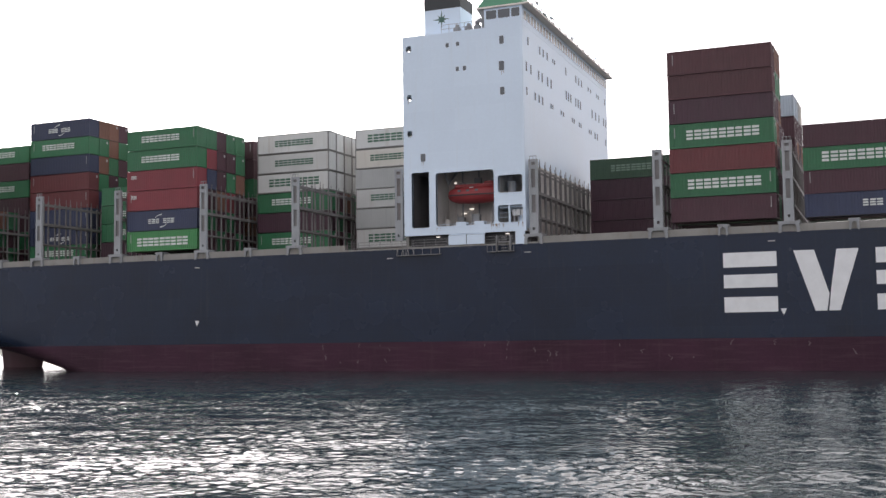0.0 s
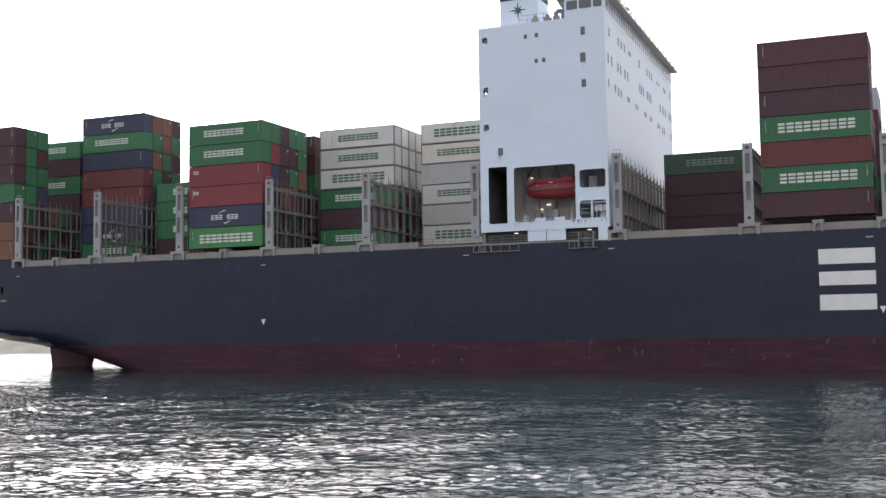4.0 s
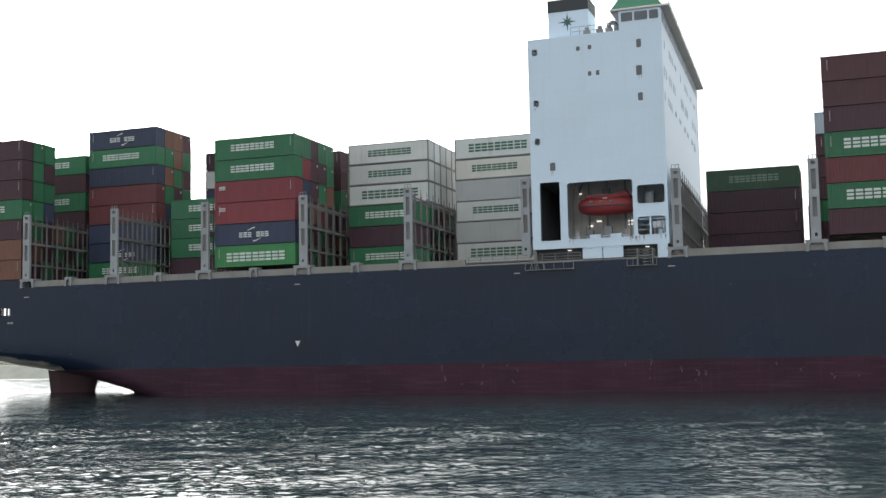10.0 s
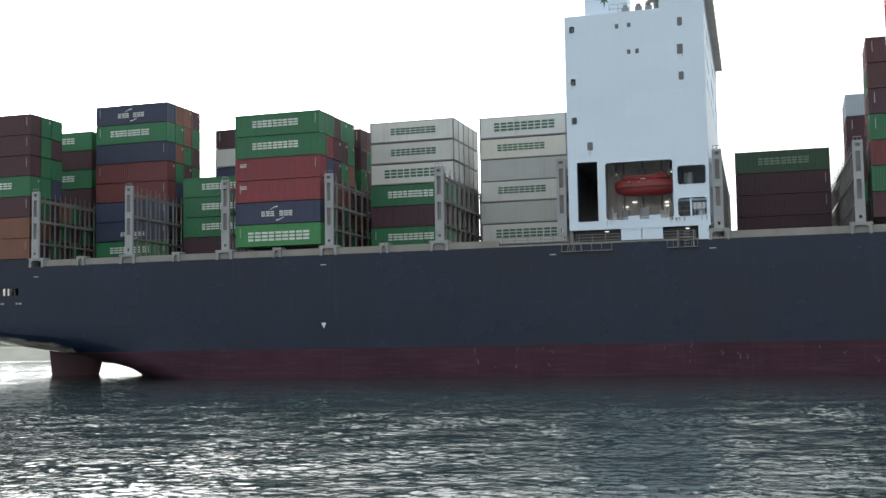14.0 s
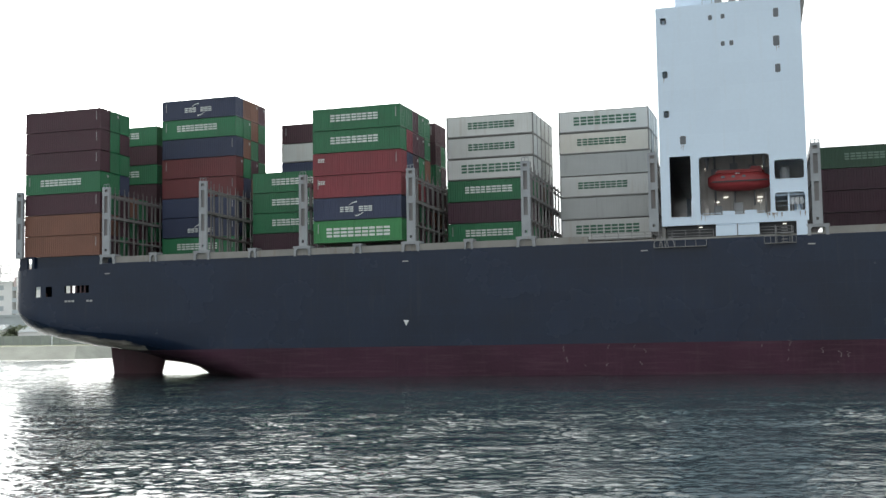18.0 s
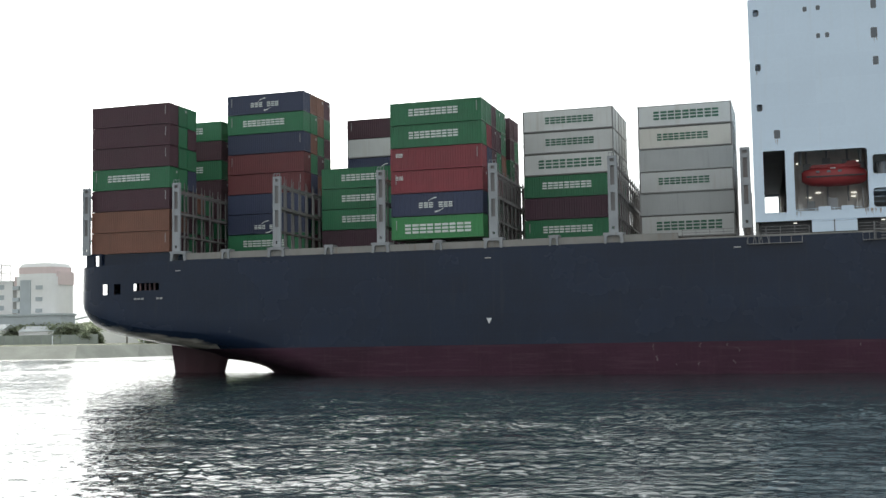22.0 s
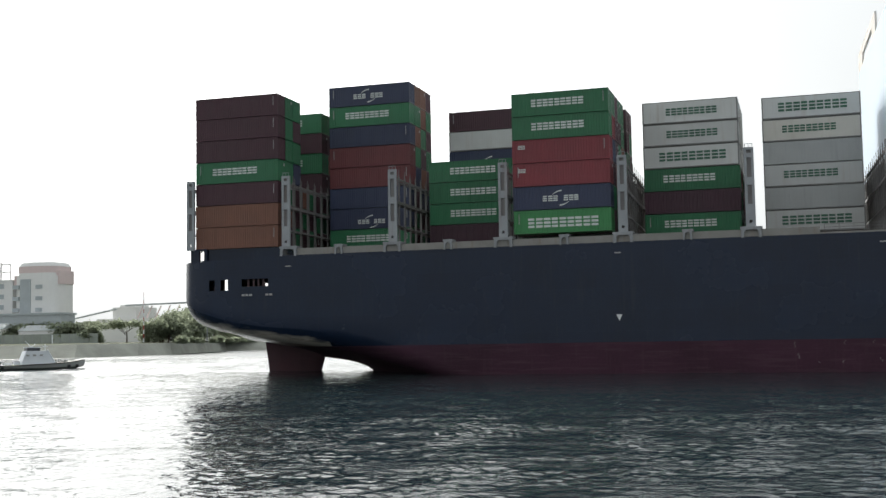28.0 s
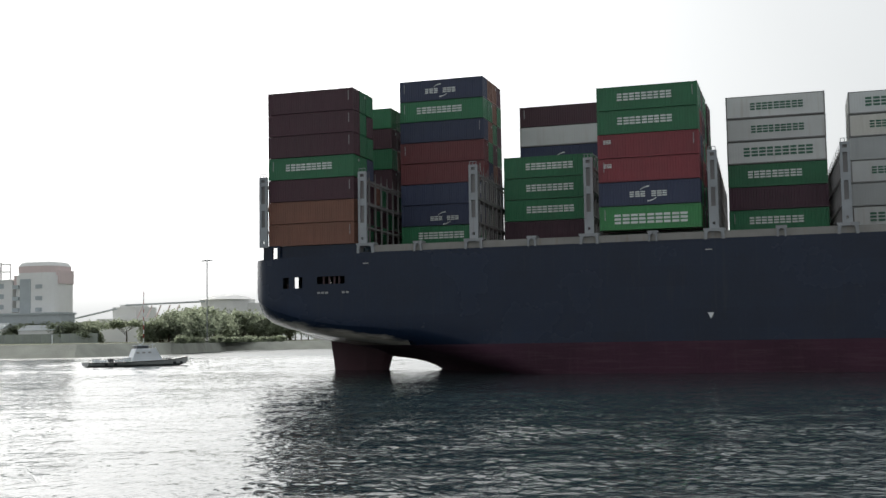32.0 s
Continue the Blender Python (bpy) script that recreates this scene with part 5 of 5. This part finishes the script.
# trees
def tree_meshes(seed, tall, spread, low=0.25, flat=0.7):
    rng = random.Random(seed)
    bm = bmesh.new()
    rings = []
    for z, r in ((0, 0.35), (tall * 0.3, 0.26), (tall * 0.6, 0.14)):
        rings.append([bm.verts.new((r * math.cos(a), r * math.sin(a), z)) for a in [math.pi * i / 3 for i in range(6)]])
    for r, s in zip(rings, rings[1:]):
        for i in range(6):
            bm.faces.new((r[i], r[(i + 1) % 6], s[(i + 1) % 6], s[i]))
    tips = []
    for i in range(6):
        a = rng.uniform(0, 6.28)
        tip = (spread * 0.55 * math.cos(a), spread * 0.55 * math.sin(a), tall * rng.uniform(low, 0.9))
        rod(bm, (0, 0, tall * rng.uniform(0.25, 0.5)), tip, 0.09, 4)
        tips.append(tip)
    trunk = mesh_of("trunk", bm, BARK)
    bm = bmesh.new()
    tips.append((0, 0, tall * 0.85))
    for tip in tips:
        for _ in range(150):
            d = Vector((rng.gauss(0, 1), rng.gauss(0, 1), rng.gauss(0, flat)))
            p = Vector(tip) + d * spread * 0.24
            p.z = max(p.z, tall * 0.08)
            n = Vector((rng.gauss(0, 1), rng.gauss(0, 1), rng.gauss(0, 1))).normalized()
            q = n.to_track_quat("Z", "Y")
            s = rng.uniform(0.3, 0.65)
            bm.faces.new([bm.verts.new(p + q @ Vector(c) * s) for c in ((-1, -0.5, 0), (0.3, -0.8, 0.15), (1, 0.3, 0), (-0.2, 0.8, 0.15))])
    return trunk, mesh_of("crown", bm, LEAF)


KINDS = [tree_meshes(*a) for a in ((1, 9.5, 6.0), (2, 8.0, 5.6), (3, 12.0, 7.0), (4, 6.0, 4.4), (5, 9.3, 8.5, 0.75, 0.3), (6, 3.6, 4.6))]


def tree(x, y, z, kind, turn, size):
    ob = new("tree")
    tagged(ob, "dense dark green tree on the shore", "tree", "trees along the shore")
    trunk, crown = KINDS[kind]
    shared("trunk", trunk, ob)
    shared("crown", crown, ob)
    ob.matrix_basis = pose(x, y, z, 0, 0, turn) @ Matrix.Scale(max(size, 0.5), 4)


random.seed(5)
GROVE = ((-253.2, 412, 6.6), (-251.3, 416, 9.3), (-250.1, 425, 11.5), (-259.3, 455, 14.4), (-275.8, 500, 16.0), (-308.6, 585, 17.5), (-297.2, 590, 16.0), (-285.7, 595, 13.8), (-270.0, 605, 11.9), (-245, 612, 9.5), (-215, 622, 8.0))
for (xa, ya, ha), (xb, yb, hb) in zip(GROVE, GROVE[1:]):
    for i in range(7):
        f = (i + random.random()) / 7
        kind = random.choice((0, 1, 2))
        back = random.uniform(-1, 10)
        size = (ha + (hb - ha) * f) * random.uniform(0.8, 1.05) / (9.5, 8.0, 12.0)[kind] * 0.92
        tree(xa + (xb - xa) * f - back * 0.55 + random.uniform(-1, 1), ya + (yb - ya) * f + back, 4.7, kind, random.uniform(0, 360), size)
for i in range(22):
    tree(-332 + 64 * i / 21 + random.uniform(-2, 2), 399 + random.uniform(-3, 6), 4.7, random.choice((1, 3)), random.uniform(0, 360), random.uniform(0.75, 1.05))

for x, y in ((-275, 410), (-262, 412), (-290, 408), (-303, 402)):
    tree(x, y, 4.8, 4, random.uniform(0, 360), random.uniform(0.9, 1.05))
fence = new("fence")
tagged(fence, "long grey-green panel fence along the quay road", "fence")
PANEL = mesh_of("panel", boxes((0.06, 3.94, -0.05, 0.05, 0.25, 4.1), (0.06, 3.94, -0.09, 0.09, 0.0, 0.25)), FENCE_GREY)
FENCE_POST = mesh_of("post", boxes((-0.09, 0.09, -0.12, 0.12, -0.4, 4.25)), SHIP_GREY)
for i in range(20):
    at = pose(-344 + 4.0 * i, 386 + 0.45 * i, 4.7, 0, 0, 6.4)
    shared("panel", PANEL, fence, at=at)
    shared("post", FENCE_POST, fence, at=at)
for i in range(16):  # low scrub on the bank's crest
    tree(-236 - 1.6 * i + random.uniform(-1, 1), 409 + 9.5 * i + random.uniform(-2, 2), 4.3, 5, random.uniform(0, 360), random.uniform(0.5, 0.75))
post = part("marker_post", boxes((-268.55, -268.25, 371.85, 372.15, 4.4, 8.2)), BOAT_WHITE, None, "white marker post on the bank")
tagged(post, category="post")

# ---- the banded beacon pole in the water before the quay ----
beacon = new("beacon_pole")
tagged(beacon, "tall red and white banded steel beacon pole standing in the water", "beacon")
for i in range(14):
    bm = bmesh.new()
    rod(bm, (1.55, 17.0, -3.1 + 0.985 * i), (1.55, 17.0, -3.1 + 0.985 * (i + 1)), 0.27, 20)
    for f in bm.faces:
        f.smooth = len(f.verts) == 4
    part("band", bm, MAST_RED_BRIGHT if i % 2 == 0 else BOAT_WHITE, beacon)

# ---- the launch ----
launch = new("pilot_launch")
tagged(launch, "grey and white harbour launch crossing behind the ship", "boat")
bm = bmesh.new()
rings = []
for u, w, top, bot in ((-11.4, 2.2, 1.05, 0.1), (-10.9, 2.35, 1.0, -0.3), (-8, 2.5, 0.98, -0.5), (-3, 2.6, 1.05, -0.6), (3, 2.55, 1.2, -0.6), (6.5, 2.1, 1.4, -0.5), (9.4, 1.1, 1.65, 0.0), (10.7, 0.45, 1.85, 0.45), (11.2, 0.1, 1.9, 0.9)):
    rings.append([bm.verts.new(p) for p in ((u, -w, top), (u, -w * 0.9, 0.4 if bot < 0.5 else bot + 0.4), (u, 0, bot), (u, w * 0.9, 0.4 if bot < 0.5 else bot + 0.4), (u, w, top))])
for r, s in zip(rings, rings[1:]):
    for i in range(4):
        bm.faces.new((r[i], s[i], s[i + 1], r[i + 1]))
    bm.faces.new((r[4], s[4], s[0], r[0]))
bm.faces.new(rings[0])
bmesh.ops.recalc_face_normals(bm, faces=bm.faces)
part("hull", bm, BOAT_GREY, launch)
for side in (-1, 1):  # a rubbing strake along each sheer, one bent strip
    line = [(-11.4, 2.24, 0.95), (-8, 2.54, 0.88), (-3, 2.64, 0.95), (3, 2.59, 1.1), (6.5, 2.14, 1.3), (9.4, 1.14, 1.55), (11.2, 0.1, 1.8)]
    bm = bmesh.new()
    rings = [[bm.verts.new((x, side * (w + u), z + v)) for u, v in ((0.08, 0.07), (0.08, -0.07), (-0.04, -0.09), (-0.04, 0.09))] for x, w, z in line]
    for r, q in zip(rings, rings[1:]):
        for i in range(4):
            bm.faces.new((r[i], r[i - 3], q[i - 3], q[i]))
    bm.faces.new(rings[0])
    bm.faces.new(rings[-1][::-1])
    bmesh.ops.recalc_face_normals(bm, faces=bm.faces)
    part("rubbing_strake", bm, DARK, launch)
bm = bmesh.new()
v = [bm.verts.new(p) for p in ((-1.9, -1.7, 0.95), (4.7, -1.7, 1.15), (4.7, 1.7, 1.15), (-1.9, 1.7, 0.95), (-0.9, -1.45, 3.75), (3.3, -1.45, 3.75), (3.3, 1.45, 3.75), (-0.9, 1.45, 3.75))]
for f in ((0, 1, 5, 4), (1, 2, 6, 5), (2, 3, 7, 6), (3, 0, 4, 7), (4, 5, 6, 7)):
    bm.faces.new([v[i] for i in f])
bmesh.ops.bevel(bm, geom=bm.edges[:], offset=0.12, segments=2, affect="EDGES")
cabin = part("cabin", bm, BOAT_WHITE, launch)
for u in (-0.9, 0.4, 1.7):
    part("window", boxes((u, u + 0.6, -1.62, -1.45, 2.7, 3.05)), BOAT_GREY, cabin)
part("wheel_box", boxes((-0.6, 1.9, -1.1, 1.1, 3.72, 4.35)), GLASS, cabin, "dark glazed steering position")
part("roof", boxes((-0.85, 2.15, -1.3, 1.3, 4.35, 4.47)), BOAT_WHITE, cabin)
for name, rods in (("antenna", (((0.5, 0, 4.45), (-0.7, 0, 5.7), 0.06), ((0.5, 0, 4.45), (1.3, 0, 5.2), 0.05))),
                   ("mast", (((3.2, 0, 3.7), (3.2, 0, 5.0), 0.07), ((2.7, 0, 4.6), (3.7, 0, 4.6), 0.05))),
                   ("strut", (((4.9, -1.3, 1.2), (3.3, -1.3, 3.9), 0.13),))):
    bm = bmesh.new()
    for a, b, r in rods:
        rod(bm, a, b, r)
    part(name, bm, BOAT_WHITE, launch)
for x0, x1, z in ((-10.4, -2.2, 0.95), (5.0, 9.2, 1.3)):
    bm = bmesh.new()
    for u in np.linspace(x0, x1, 7):
        rod(bm, (u, -1.9, z), (u, -1.9, z + 0.75), 0.05)
    rod(bm, (x0, -1.9, z + 0.75), (x1, -1.9, z + 0.75), 0.05)
    part("rail", bm, BOAT_GREY, launch)
for u, w, h in ((-9.6, 0.9, 0.9), (-8.1, 1.3, 0.6), (-6.4, 0.8, 1.1), (-4.9, 1.4, 0.7), (-2.9, 0.9, 1.3), (5.2, 0.8, 0.7), (6.6, 0.6, 0.9)):
    part("deck_gear", boxes((u, u + w, -1.0, 0.8, 0.9 if u < 0 else 1.2, 1.0 + 0.7 * h)), DARK if w < 0.9 else BOAT_WHITE, launch)
for u in (-8, -6, 7, 9):
    bm = bmesh.new()
    rod(bm, (u, -2.55 if u < 8 else -1.2, 0.6), (u + 0.5, -2.55 if u < 8 else -1.2, 0.6), 0.3, 8)
    part("tyre_fender", bm, DARK, launch)

for piece in launch.children_recursive:  # twenty-one metres over all
    piece.data.transform(Matrix.Scale(0.93, 4))

# ---- what moves ----
SPEED, GAIN, DRIFT = 2.648, 0.00084, 0.0966  # ahead in m/s, its slight growth, and sideways


def run(t):
    """How far the ship has gone by t seconds."""
    return SPEED * t + GAIN * ((t - 16) ** 2 - 256), DRIFT * t


def motions():
    times = (0.0, 4.0, 8.0, 12.0, 16.0, 20.0, 24.0, 28.0, 32.0)
    walk(ship, [(t, pose(run(t)[0], SIDE + run(t)[1], 0)) for t in times])
    for ob, (x, y, z) in aboard:
        walk(ob, [(t, pose(x + run(t)[0], SIDE + y + run(t)[1], z)) for t in times])
    walk(water, [(0.0, pose(0, 0, 0)), (16.0, pose(5.0, -7.0, 0)), (32.0, pose(10.0, -14.0, 0))])
    walk(launch, [(t, pose(-132.4 + 2.67 * (t - 30), 193.9 + 5.0 * (t - 30), 0, 0, 0, 52)) for t in (0.0, 16.0, 32.0)])


motions()
